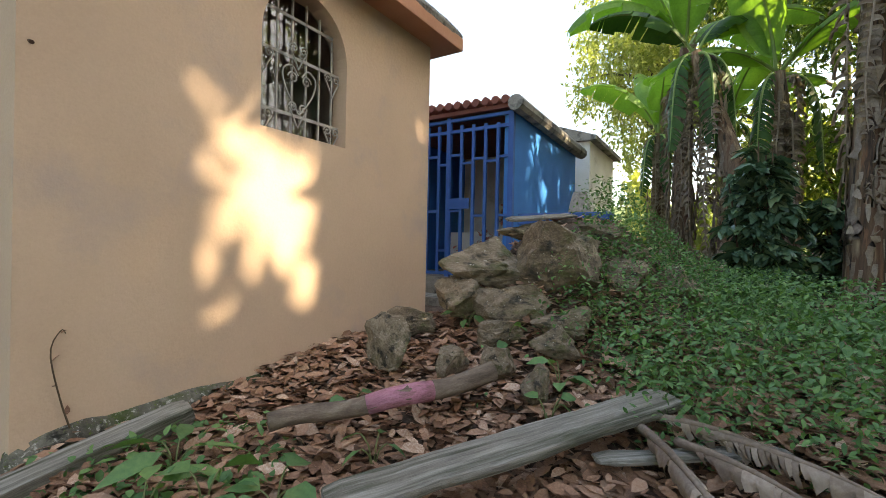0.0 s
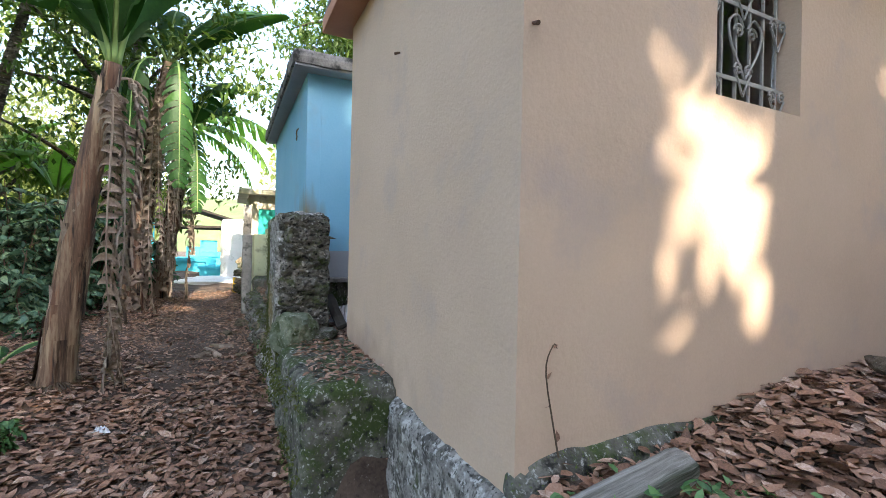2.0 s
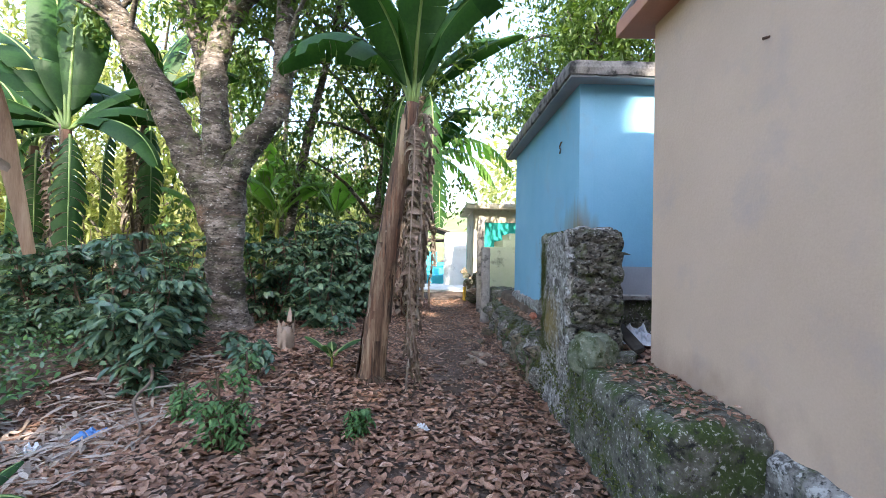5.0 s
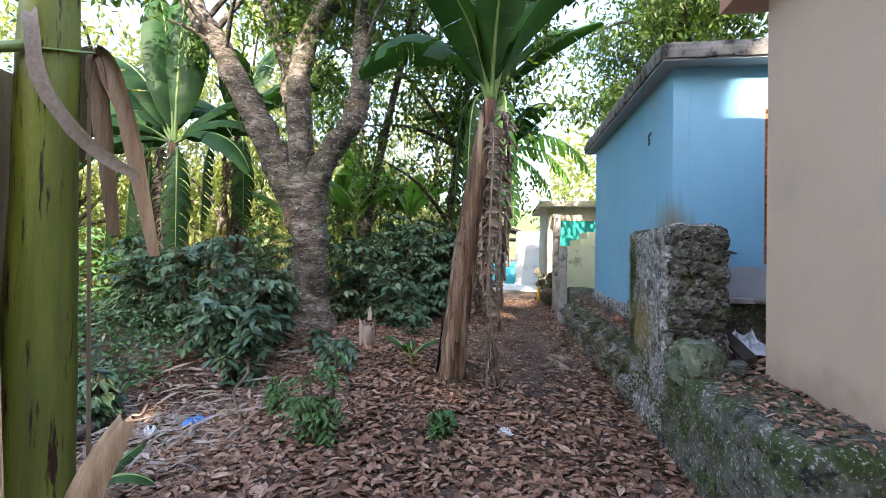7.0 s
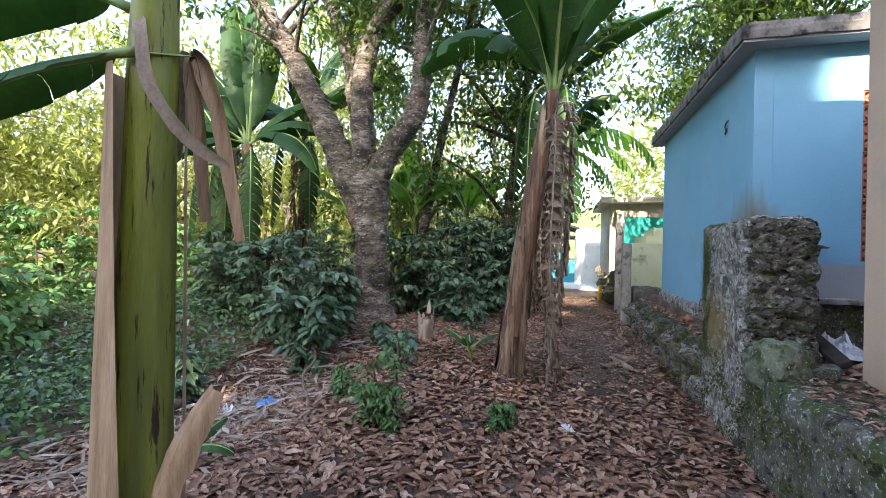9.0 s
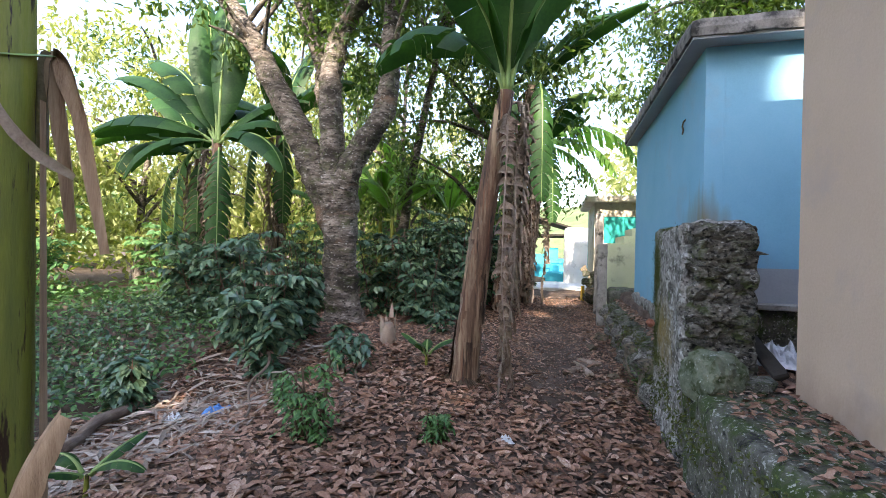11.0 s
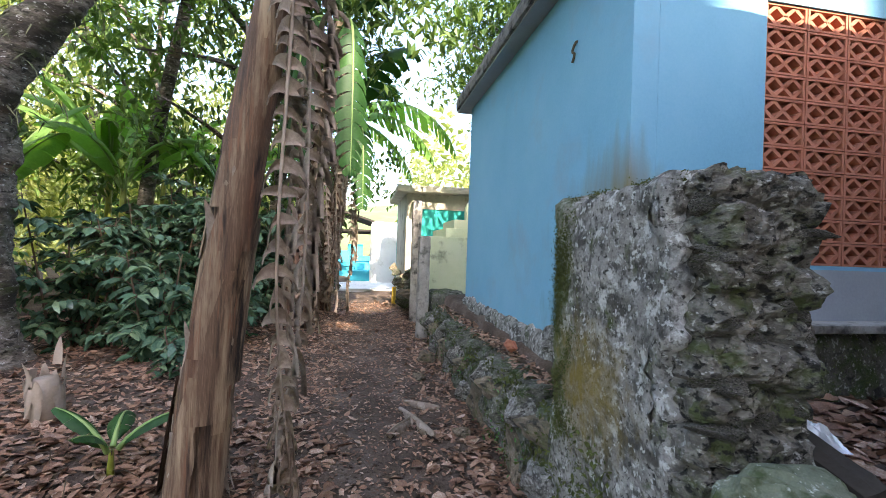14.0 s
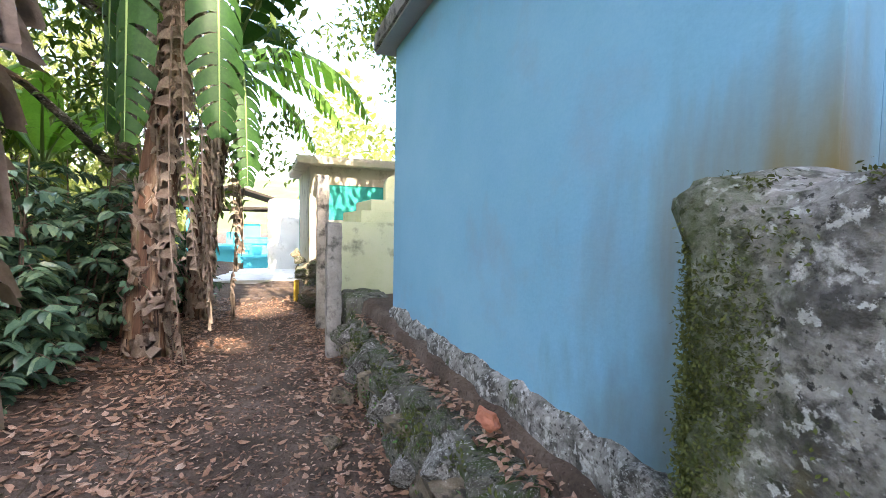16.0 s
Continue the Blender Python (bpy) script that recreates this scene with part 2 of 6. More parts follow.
CONCRETE = mat("weathered_concrete", [(0.16, 0.15, 0.13), (0.30, 0.28, 0.25), (0.42, 0.40, 0.36)], 5, 0.9, 0.5, 70, layers=[((0.04, 0.04, 0.035), 7, 0.60, 0.08, 0.9)])
SLAB = mat("roof_slab_concrete", [(0.10, 0.095, 0.085), (0.22, 0.21, 0.19), (0.34, 0.32, 0.29)], 6, 0.9, 0.5, 60, layers=[((0.03, 0.03, 0.028), 9, 0.56, 0.08, 0.9)])
SOFFIT = mat("grey_soffit", [(0.30, 0.32, 0.34), (0.40, 0.42, 0.44)], 3, 0.9, 0.2, 60)
LICHEN = mat("lichen_plaster", [(0.15, 0.14, 0.123), (0.30, 0.283, 0.255), (0.46, 0.435, 0.40)], 9, 0.95, 1.0, 60,
             layers=[((0.075, 0.07, 0.06), 8, 0.555, 0.06, 1), ((0.56, 0.545, 0.51), 11, 0.59, 0.03, 1), ((0.06, 0.075, 0.025), 8, 0.63, 0.05, 1), ((0.10, 0.094, 0.08), 20, 0.565, 0.05, 1), ((0.52, 0.515, 0.48), 34, 0.60, 0.025, 1), ((0.045, 0.043, 0.036), 48, 0.605, 0.03, 1)], bump_scale=45)
CORE = mat("broken_rubble_core", [(0.05, 0.046, 0.038), (0.15, 0.138, 0.115), (0.32, 0.30, 0.255)], 16, 0.96, 1.0, 70, stretch=(1, 1, 1.5),
           layers=[((0.42, 0.41, 0.37), 30, 0.61, 0.025, 1), ((0.07, 0.085, 0.03), 7, 0.58, 0.06, 1), ((0.20, 0.12, 0.04), 5, 0.70, 0.04, 1), ((0.018, 0.017, 0.014), 24, 0.57, 0.04, 1)], bump_scale=55)
BOULDER = mat("green_lichen_boulder", [(0.08, 0.095, 0.06), (0.15, 0.17, 0.115), (0.25, 0.265, 0.19)], 4, 0.9, 0.6, 50,
              layers=[((0.05, 0.07, 0.025), 5, 0.56, 0.06, 1), ((0.46, 0.49, 0.44), 5.5, 0.66, 0.02, 1), ((0.36, 0.39, 0.33), 22, 0.64, 0.03, 1)], bump_scale=40)
MOSSY = mat("mossy_stone", [(0.045, 0.042, 0.034), (0.115, 0.11, 0.088), (0.235, 0.225, 0.19)], 8, 0.95, 1.0, 40,
            layers=[((0.05, 0.075, 0.02), 5, 0.53, 0.06, 1), ((0.40, 0.40, 0.36), 46, 0.60, 0.03, 1), ((0.02, 0.02, 0.016), 14, 0.60, 0.05, 1), ((0.10, 0.14, 0.03), 70, 0.62, 0.04, 1)], bump_scale=40)
ROCK = mat("limestone_rock", [(0.07, 0.054, 0.037), (0.21, 0.165, 0.115), (0.40, 0.33, 0.25)], 7, 0.92, 1.0, 50,
           layers=[((0.05, 0.045, 0.035), 6, 0.60, 0.06, 1), ((0.11, 0.12, 0.05), 3, 0.62, 0.08, 1), ((0.45, 0.42, 0.36), 26, 0.66, 0.03, 1)], bump_scale=26, island=0.3)
SOIL = mat("leaf_mould_soil", [(0.04, 0.026, 0.018), (0.10, 0.068, 0.049), (0.20, 0.15, 0.118)], 3, 0.95, 1.0, 60, bump_scale=40, layers=[((0.05, 0.03, 0.02), 40, 0.60, 0.04, 1), ((0.30, 0.26, 0.23), 55, 0.68, 0.03, 1)])
DRYLEAF = mat("dry_leaves", [(0.045, 0.023, 0.014), (0.17, 0.086, 0.05), (0.29, 0.158, 0.097), (0.37, 0.225, 0.15), (0.60, 0.47, 0.37)], 30, 0.6, 0.3, 120, island=0.9, spec=0.4)
COFFEE = mat("coffee_leaf", [(0.035, 0.078, 0.052), (0.08, 0.15, 0.095), (0.21, 0.29, 0.15)], 8, 0.2, 0.15, 60, island=0.8, through=0.12, spec=0.5)
WEED = mat("weed_leaf", [(0.035, 0.10, 0.036), (0.085, 0.20, 0.072), (0.18, 0.32, 0.11)], 8, 0.5, 0.1, 60, island=0.8, through=0.25)
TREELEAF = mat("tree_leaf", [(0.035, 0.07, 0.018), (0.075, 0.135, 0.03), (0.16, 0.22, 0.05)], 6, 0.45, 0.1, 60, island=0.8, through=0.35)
# Paler, yellower tree leaf: sunshine on the background trees is put into the colour.
SUNLITLEAF = mat("sunlit_tree_leaf", [(0.12, 0.16, 0.05), (0.28, 0.31, 0.12), (0.48, 0.48, 0.26)], 6, 0.5, 0.1, 60, island=0.8, through=0.45)
BANANA = mat("banana_leaf", [(0.014, 0.048, 0.015), (0.027, 0.08, 0.02), (0.05, 0.13, 0.027)], 3, 0.5, 0.3, 30, through=0.25, island=0.6, spec=0.25)
# Brighter copy of the banana leaf: sunlight is put into its green.
SUNLITBANANA = mat("sunlit_banana_leaf", [(0.09, 0.20, 0.04), (0.15, 0.30, 0.07), (0.23, 0.40, 0.10)], 3, 0.45, 0.3, 30, through=0.45, island=0.6, spec=0.3)
MIDRIB = mat("banana_midrib", [(0.16, 0.26, 0.07), (0.24, 0.34, 0.11)], 4, 0.5, 0.1, 40)
DRYBANANA = mat("dry_banana_leaf", [(0.10, 0.068, 0.05), (0.26, 0.20, 0.16), (0.46, 0.385, 0.32)], 5, 0.85, 0.4, 60, island=0.5, through=0.12)
STEMDRY = mat("dry_banana_stem", [(0.05, 0.028, 0.02), (0.14, 0.082, 0.05), (0.32, 0.235, 0.15)], 3.5, 0.75, 0.9, 30, stretch=(7, 7, 0.5), island=0.35, layers=[((0.40, 0.29, 0.185), 0.9, 0.55, 0.05, 0.6), ((0.12, 0.055, 0.03), 1.2, 0.56, 0.05, 0.8), ((0.11, 0.13, 0.02), 0.8, 0.66, 0.04, 0.6), ((0.028, 0.017, 0.012), 2.2, 0.57, 0.05, 0.8), ((0.20, 0.10, 0.055), 3.5, 0.61, 0.04, 0.8)])
STEMGREEN = mat("green_banana_stem", [(0.13, 0.15, 0.02), (0.22, 0.24, 0.03), (0.30, 0.30, 0.07)], 2, 0.4, 0.3, 40, stretch=(5, 5, 0.5), layers=[((0.10, 0.12, 0.03), 1.0, 0.58, 0.1, 0.8), ((0.03, 0.016, 0.01), 7, 0.60, 0.03, 0.8), ((0.16, 0.07, 0.03), 1.6, 0.66, 0.03, 0.8)])
SHEATH = mat("dry_sheath", [(0.18, 0.11, 0.065), (0.38, 0.255, 0.155), (0.54, 0.41, 0.28)], 3, 0.7, 0.4, 40, stretch=(8, 8, 0.5))
BARK = mat("ringed_bark", [(0.04, 0.033, 0.026), (0.15, 0.125, 0.10), (0.40, 0.355, 0.31)], 7, 0.92, 1.0, 40, stretch=(1.2, 1.2, 3.0), layers=[((0.035, 0.028, 0.02), 1.6, 0.54, 0.07, 1), ((0.14, 0.085, 0.05), 1.1, 0.63, 0.06, 1), ((0.40, 0.38, 0.345), 7, 0.655, 0.05, 1), ((0.06, 0.07, 0.025), 2.3, 0.60, 0.08, 1), ((0.03, 0.025, 0.018), 11, 0.58, 0.04, 1), ((0.46, 0.45, 0.41), 15, 0.64, 0.03, 1)], bump_scale=18)
TWIG = mat("brown_twig", [(0.06, 0.04, 0.025), (0.14, 0.10, 0.06)], 10, 0.9, 0.3, 60)
GREENTWIG = mat("green_twig", [(0.08, 0.11, 0.035), (0.16, 0.17, 0.07)], 10, 0.7, 0.2, 60)
WOOD = mat("weathered_board", [(0.10, 0.092, 0.078), (0.30, 0.282, 0.245), (0.52, 0.495, 0.44)], 3, 0.9, 1.0, 40, stretch=(1.2, 26, 26), layers=[((0.05, 0.06, 0.03), 0.8, 0.58, 0.08, 1)])
LOG = mat("old_log", [(0.07, 0.05, 0.038), (0.17, 0.125, 0.095), (0.30, 0.245, 0.19)], 3, 0.9, 0.8, 40, stretch=(2, 10, 10))
PINK = mat("pink_paint", [(0.20, 0.12, 0.10), (0.46, 0.19, 0.26), (0.52, 0.26, 0.32)], 9, 0.8, 0.8, 60, stretch=(2, 6, 6))
stain(LICHEN, (0.06, 0.09, 0.014), (-5.32, 0.06, 1.15), (0.26, 0.35, 0.95), 1.0, (30, 30, 22))
stain(LICHEN, (0.22, 0.155, 0.03), (-4.98, 0.04, 0.82), (0.38, 0.2, 0.34), 0.95, (20, 20, 16))
stain(PEACH, (0.30, 0.20, 0.14), (-3.7, 0.525, 0.66), (1.1, 0.3, 0.22), 0.6, (8, 8, 6))

# ---------------------------------------------------------------- ground
def ground_z(x, y):
    x, y = np.asarray(x, float), np.asarray(y, float)
    path = np.interp(-x, [-5, 3, 5.4, 7.5, 10, 13, 16, 40], [0.02, 0.0, 0.05, 0.1, 0.13, 0.17, 0.15, 0.15])
    left = 0.10 + 0.16 * smooth(4.0, 7.5, -x) - 0.16 * smooth(3.2, 4.8, -y) * smooth(-7.0, -5.0, x)
    z = path + (left - path) * smooth(0.9, 2.2, -y)
    z = z - 0.28 * smooth(2.5, 4.1, -y) * smooth(-6.9, -5.2, x)
    s = y - (0.42 + 0.27 * (x + 1.9))
    bank = 0.60 * smooth(-0.55, 0.08, s) + 0.16 * smooth(1.0, 2.1, y) + 0.12 * smooth(2.1, 3.2, y) * smooth(-1.8, -0.8, x)
    hill = 0.78 * np.exp(-(((x + 0.78) / 0.72) ** 2 + ((y - 3.8) / 1.25) ** 2) ** 1.4)
    slope = 0.55 * smooth(4.0, 9.0, y)
    right = smooth(-2.05, -1.72, x) + (1 - smooth(-2.05, -1.72, x)) * smooth(-3.05, -2.9, x) * smooth(0.56, 0.62, y)
    back = smooth(-3.05, -2.9, x)
    z = z + (bank + hill + slope) * right
    shelf = 0.62 * smooth(0.14, 0.30, y) * (1 - back) * (1 - 0.5 * smooth(9.5, 11.5, -x))
    z = z + shelf
    far = np.hypot(x + 5, y)
    z = z + 0.10 * smooth(4, 14, far) * np.sin(x * 0.5) * np.cos(y * 0.43) * (1 - smooth(0, 1.2, y + 1.6) * smooth(-2.2, -1.0, y - 0.6))
    return z


def bumps(x, y):
    return np.array([0.018 * noise.noise(Vector((a * 2.1, b * 2.1, 0))) + 0.012 * noise.noise(Vector((a * 6.0, b * 6.0, 4))) for a, b in zip(np.ravel(x), np.ravel(y))]).reshape(np.shape(x))


xs = np.concatenate([-np.geomspace(600, 21, 12), np.arange(-20, -8, 0.22), np.arange(-8, 2.5, 0.09), np.geomspace(2.6, 600, 16)])
ys = np.concatenate([-np.geomspace(600, 13, 12), np.arange(-12, -3.5, 0.25), np.arange(-3.5, 6.0, 0.07), np.arange(6, 12, 0.3), np.geomspace(13, 600, 12)])
gx, gy = np.meshgrid(xs, ys, indexing="ij")
gz = ground_z(gx, gy) + bumps(gx, gy)
ny = len(ys)
tagged(mesh_of("ground", np.stack([gx, gy, gz], -1).reshape(-1, 3),
               [(i * ny + j, (i + 1) * ny + j, (i + 1) * ny + j + 1, i * ny + j + 1) for i in range(len(xs) - 1) for j in range(ny - 1)], SOIL, shade=True),
       "dark soil path and banks covered in leaf mould", "ground", kind="structure")

# ---------------------------------------------------------------- peach mausoleum
PX0, PX1, PY0, PY1, PZ = -4.10, -1.86, 0.525, 3.08, 3.06
peach = thing("mausoleum", "peach plastered mausoleum with an arched grille window", "mausoleum")
bm = bmesh.new()
T = 0.14
WY0, WY1, WZ0, WZS = 1.49, 2.12, 2.03, 2.55
rad = (WY1 - WY0) / 2
arch = [(WY0 + rad - rad * math.cos(a), WZS + rad * 1.05 * math.sin(a)) for a in np.linspace(0, math.pi, 17)]
holed(bm, [(PY0, 0.35), (PY1, 0.35), (PY1, PZ), (PY0, PZ)], [(WY0, WZ0), (WY1, WZ0)] + arch[::-1], PX1 - T, PX1, "x")
part("front_wall", bm, PEACH, peach)
part("side_wall", box(bmesh.new(), PX0, PX1 - T, PY0, PY0 + T, 0.35, PZ), PEACH, peach)
part("side_wall", box(bmesh.new(), PX0, PX1 - T, PY1 - T, PY1, 0.35, PZ), PEACH, peach)
bm = bmesh.new()
holed(bm, [(PY0 + T, 0.35), (PY1 - T, 0.35), (PY1 - T, PZ), (PY0 + T, PZ)], [(1.45, 2.0), (2.2, 2.0), (2.2, 2.75), (1.45, 2.75)], PX0, PX0 + T, "x")
part("back_wall", bm, PEACH, peach)
part("floor_slab", box(bmesh.new(), PX0 + T, PX1 - T, PY0 + T, PY1 - T, 0.5, 0.8), CONCRETE, peach)
bm = bmesh.new()
box(bm, PX0 - 0.2, PX1 + 0.2, PY0 - 0.2, PY1 + 0.2, PZ, PZ + 0.11, 0.012)
part("roof", bm, TERRACOTTA, peach, "terracotta painted eaves slab")
bm = bmesh.new()
rough_box(bm, PX0 - 0.18, PX1 + 0.205, PY0 - 0.205, PY1 + 0.205, PZ + 0.075, PZ + 0.17, 0.09, 0.012, 4)
part("roof_topping", bm, SLAB, peach, "flaking lichen-stained roof edge")
# rough footing that shows under the plaster
bm = bmesh.new()
rough_box(bm, -3.0, PX1 + 0.03, PY0 - 0.05, PY0 + 0.10, -0.05, 0.56, 0.05, 0.025, 4, 3)
part("footing", bm, LICHEN, peach, "grey broken footing under the plaster", shade=True)
bm = bmesh.new()
rough_box(bm, PX1 - 0.10, PX1 + 0.05, PY0, PY1, 0.3, 0.70, 0.06, 0.025, 4, 5)
part("footing", bm, MOSSY, peach, "mossy footing strip", shade=True)

IRON = mat("painted_iron", [(0.24, 0.23, 0.21), (0.40, 0.385, 0.36)], 12, 0.5, 0.2, 90, layers=[((0.16, 0.08, 0.04), 18, 0.63, 0.05, 0.8)])
GLASS = bpy.data.materials.new("window_glass")
GLASS.use_nodes = True
gp = GLASS.node_tree.nodes["Principled BSDF"]
gp.inputs["Base Color"].default_value, gp.inputs["Roughness"].default_value, gp.inputs["Transmission Weight"].default_value = (0.55, 0.6, 0.62, 1), 0.02, 1.0


def scroll(bm, y, z, turn, size, flip, x):
    pts = []
    for a in np.linspace(0, 1, 22):
        r = size * (1 - 0.85 * a)
        ang = turn + flip * a * 1.5 * 2 * math.pi
        pts.append((x, y + r * math.cos(ang), z + r * math.sin(ang)))
    tube(bm, pts, [0.0055] * len(pts), 5)


window = part("window", bmesh.new(), IRON, peach, "arched opening with a wrought iron grille")
gx0 = PX1 - 0.085
for i in range(6):
    y = WY0 + 0.055 + i * 0.104
    top = WZS + rad * math.sqrt(max(0.0, 1 - ((y - WY0 - rad) / rad) ** 2)) - 0.01
    part("bar", box(bmesh.new(), gx0 - 0.006, gx0 + 0.006, y - 0.006, y + 0.006, WZ0, top, 0.002), IRON, window)
for z in (WZ0 + 0.13, WZ0 + 0.47, WZ0 + 0.70):
    half = rad if z < WZS else rad * math.sqrt(1 - ((z - WZS) / rad) ** 2)
    part("crossbar", box(bmesh.new(), gx0 + 0.007, gx0 + 0.013, WY0 + rad - half, WY0 + rad + half, z - 0.009, z + 0.009), IRON, window)
for y, z in ((WY0 + 0.06, WZ0 + 0.10), (WY0 + 0.57, WZ0 + 0.10), (WY0 + 0.06, WZ0 + 0.44), (WY0 + 0.57, WZ0 + 0.44), (WY0 + 0.30, WZ0 + 0.53), (WY0 + 0.30, WZ0 + 0.18)):
    bm = bmesh.new()
    for f in (1, -1):
        scroll(bm, y + f * 0.036, z, math.pi / 2 - f * math.pi / 2, 0.03, f, gx0 + 0.014)
        tube(bm, bend([(gx0 + 0.014, y + f * 0.062, z - 0.01), (gx0 + 0.014, y + f * 0.03, z - 0.06), (gx0 + 0.014, y, z - 0.12)], 6), [0.005] * 6, 5)
    part("scroll", bm, IRON, window)
bm = bmesh.new()
for f in (1, -1):
    cy, cz = WY0 + 0.31, WZ0 + 0.30
    tube(bm, bend([(gx0 + 0.016, cy, cz - 0.16), (gx0 + 0.016, cy + f * 0.10, cz - 0.02), (gx0 + 0.016, cy + f * 0.12, cz + 0.08), (gx0 + 0.016, cy + f * 0.06, cz + 0.12), (gx0 + 0.016, cy + f * 0.015, cz + 0.07)], 16), [0.006] * 16, 5)
    scroll(bm, cy + f * 0.05, cz + 0.05, math.pi / 2 - f * math.pi / 2, 0.035, f, gx0 + 0.016)
part("heart_scroll", bm, IRON, window)
pane = part("pane", box(bmesh.new(), PX1 - T + 0.012, PX1 - T + 0.018, WY0 + 0.002, WY1 - 0.002, WZ0 + 0.002, WZS + rad), GLASS, window, "dusty glass")
pane.visible_shadow = False

# ---------------------------------------------------------------- blue mausoleum
BX0, BX1, BY0, BY1, BZ = -8.48, -5.205, 0.355, 3.2, 3.08
stain(BLUE, (0.16, 0.17, 0.13), (BX1, BY0, 1.30), (0.85, 0.25, 0.70), 0.65, (9, 9, 1.6))
stain(BLUE, (0.22, 0.135, 0.012), (BX1 + 0.05, BY0, 1.50), (0.54, 0.26, 0.50), 1.0, (10, 10, 1.5))
stain(BLUE, (0.24, 0.17, 0.03), (BX1 - 0.12, BY0, 1.06), (0.30, 0.2, 0.32), 0.7, (12, 12, 5))
stain(BLUE, (0.14, 0.14, 0.10), (BX1 - 0.2, BY0, 0.88), (0.8, 0.5, 0.34), 0.7, (9, 9, 3))
blue = thing("mausoleum", "sky blue painted mausoleum with a flat concrete roof and block lattice", "mausoleum")
part("side_wall", box(bmesh.new(), BX0, BX1, BY0, BY0 + 0.14, 0.6, BZ, 0.006), BLUE, blue)
LY0, LY1, LZ0, LZ1 = 1.10, 2.65, 1.345, 2.69
bm = bmesh.new()
holed(bm, [(BY0 + 0.14, 0.7), (BY1, 0.7), (BY1, BZ), (BY0 + 0.14, BZ)], [(LY0, LZ0), (LY1, LZ0), (LY1, LZ1), (LY0, LZ1)], BX1 - 0.14, BX1, "x")
part("front_wall", bm, BLUE, blue)
part("back_wall", box(bmesh.new(), BX0, BX0 + 0.14, BY0 + 0.14, BY1, 0.6, BZ), BLUE, blue)
part("side_wall", box(bmesh.new(), BX0 + 0.14, BX1 - 0.14, BY1 - 0.14, BY1, 0.6, BZ), BLUE, blue)
bm = bmesh.new()
rough_box(bm, BX0 - 0.2, BX1 + 0.2, BY0 - 0.17, BY1 + 0.2, BZ, BZ + 0.14, 0.08, 0.010, 5, 2)
part("roof", bm, SLAB, blue, "thick weathered concrete roof slab")
part("soffit", box(bmesh.new(), BX0 - 0.17, BX1 + 0.17, BY0 - 0.14, BY1 + 0.17, BZ - 0.012, BZ + 0.02), SOFFIT, blue)
bm = bmesh.new()
rough_box(bm, BX0 - 0.05, BX1 + 0.02, BY0 - 0.035, BY0 + 0.10, 0.35, 0.84, 0.06, 0.03, 4, 9)
part("footing", bm, LICHEN, blue, "chipped rendered footing", shade=True)
bm = bmesh.new()
rough_box(bm, BX1 - 0.1, BX1 + 0.10, BY0 + 0.05, BY1, 0.5, 1.02, 0.08, 0.02, 4, 11)
part("footing", bm, MOSSY, blue, "dark mossy front footing", shade=True)
part("plaster_band", box(bmesh.new(), BX1 - 0.02, BX1 + 0.006, BY0 + 0.16, BY1 - 0.02, 1.05, 1.325), SOFFIT, blue, "bare grey plaster band")
part("sill", box(bmesh.new(), BX1 - 0.05, BX1 + 0.16, BY0 + 0.15, BY1, 1.02, 1.06, 0.008), CONCRETE, blue, "grey concrete ledge")
part("hook", tube(bmesh.new(), bend([(-5.79, BY0 + 0.005, 2.66), (-5.77, BY0 - 0.02, 2.635), (-5.805, BY0 - 0.02, 2.60), (-5.775, BY0 - 0.02, 2.57), (-5.80, BY0 - 0.02, 2.53)], 12), [0.008] * 12, 6), TWIG, blue, "rusty iron hook")
BRICK = mat("terracotta_block", [(0.34, 0.11, 0.06), (0.46, 0.17, 0.10), (0.54, 0.23, 0.15)], 4, 0.85, 0.4, 70, island=0.3)


def lattice_block(w, h, d):
    """A pierced clay block: a frame round two lozenge openings with triangles between, facing +x."""
    bm = bmesh.new()
    f, g = 0.05 * w, 0.075 * w
    box(bm, -d, 0, -w / 2, -w / 2 + f, -h / 2, h / 2)
    box(bm, -d, 0, w / 2 - f, w / 2, -h / 2, h / 2)
    box(bm, -d, 0, -w / 2 + f, w / 2 - f, -h / 2, -h / 2 + f * 0.9)
    box(bm, -d, 0, -w / 2 + f, w / 2 - f, h / 2 - f * 0.9, h / 2)
    c, t = (w - 2 * f) / 2, h / 2 - f * 0.9
    for k in range(2):
        y0 = -w / 2 + f + c * k
        for sy in (0, 1):
            for sz in (-1, 1):
                a, b = Vector((y0 + c * sy, 0)), Vector((y0 + c / 2, sz * t))
                nv = Vector((-(b - a).y, (b - a).x)).normalized() * g * 0.5
                prism(bm, [tuple(a + nv), tuple(b + nv), tuple(b - nv), tuple(a - nv)], -d + 0.004, -0.005 - 0.001 * sy, "x")
    me = bpy.data.meshes.new("lattice_block")
    bmesh.ops.recalc_face_normals(bm, faces=bm.faces)
    bm.to_mesh(me)
    bm.free()
    me.materials.append(BRICK)
    return me


# ---------------------------------------------------------------- retaining wall
wall = thing("retaining_wall", "mossy rubble retaining wall with broken lichen-covered plaster", "stone wall", kind="structure")


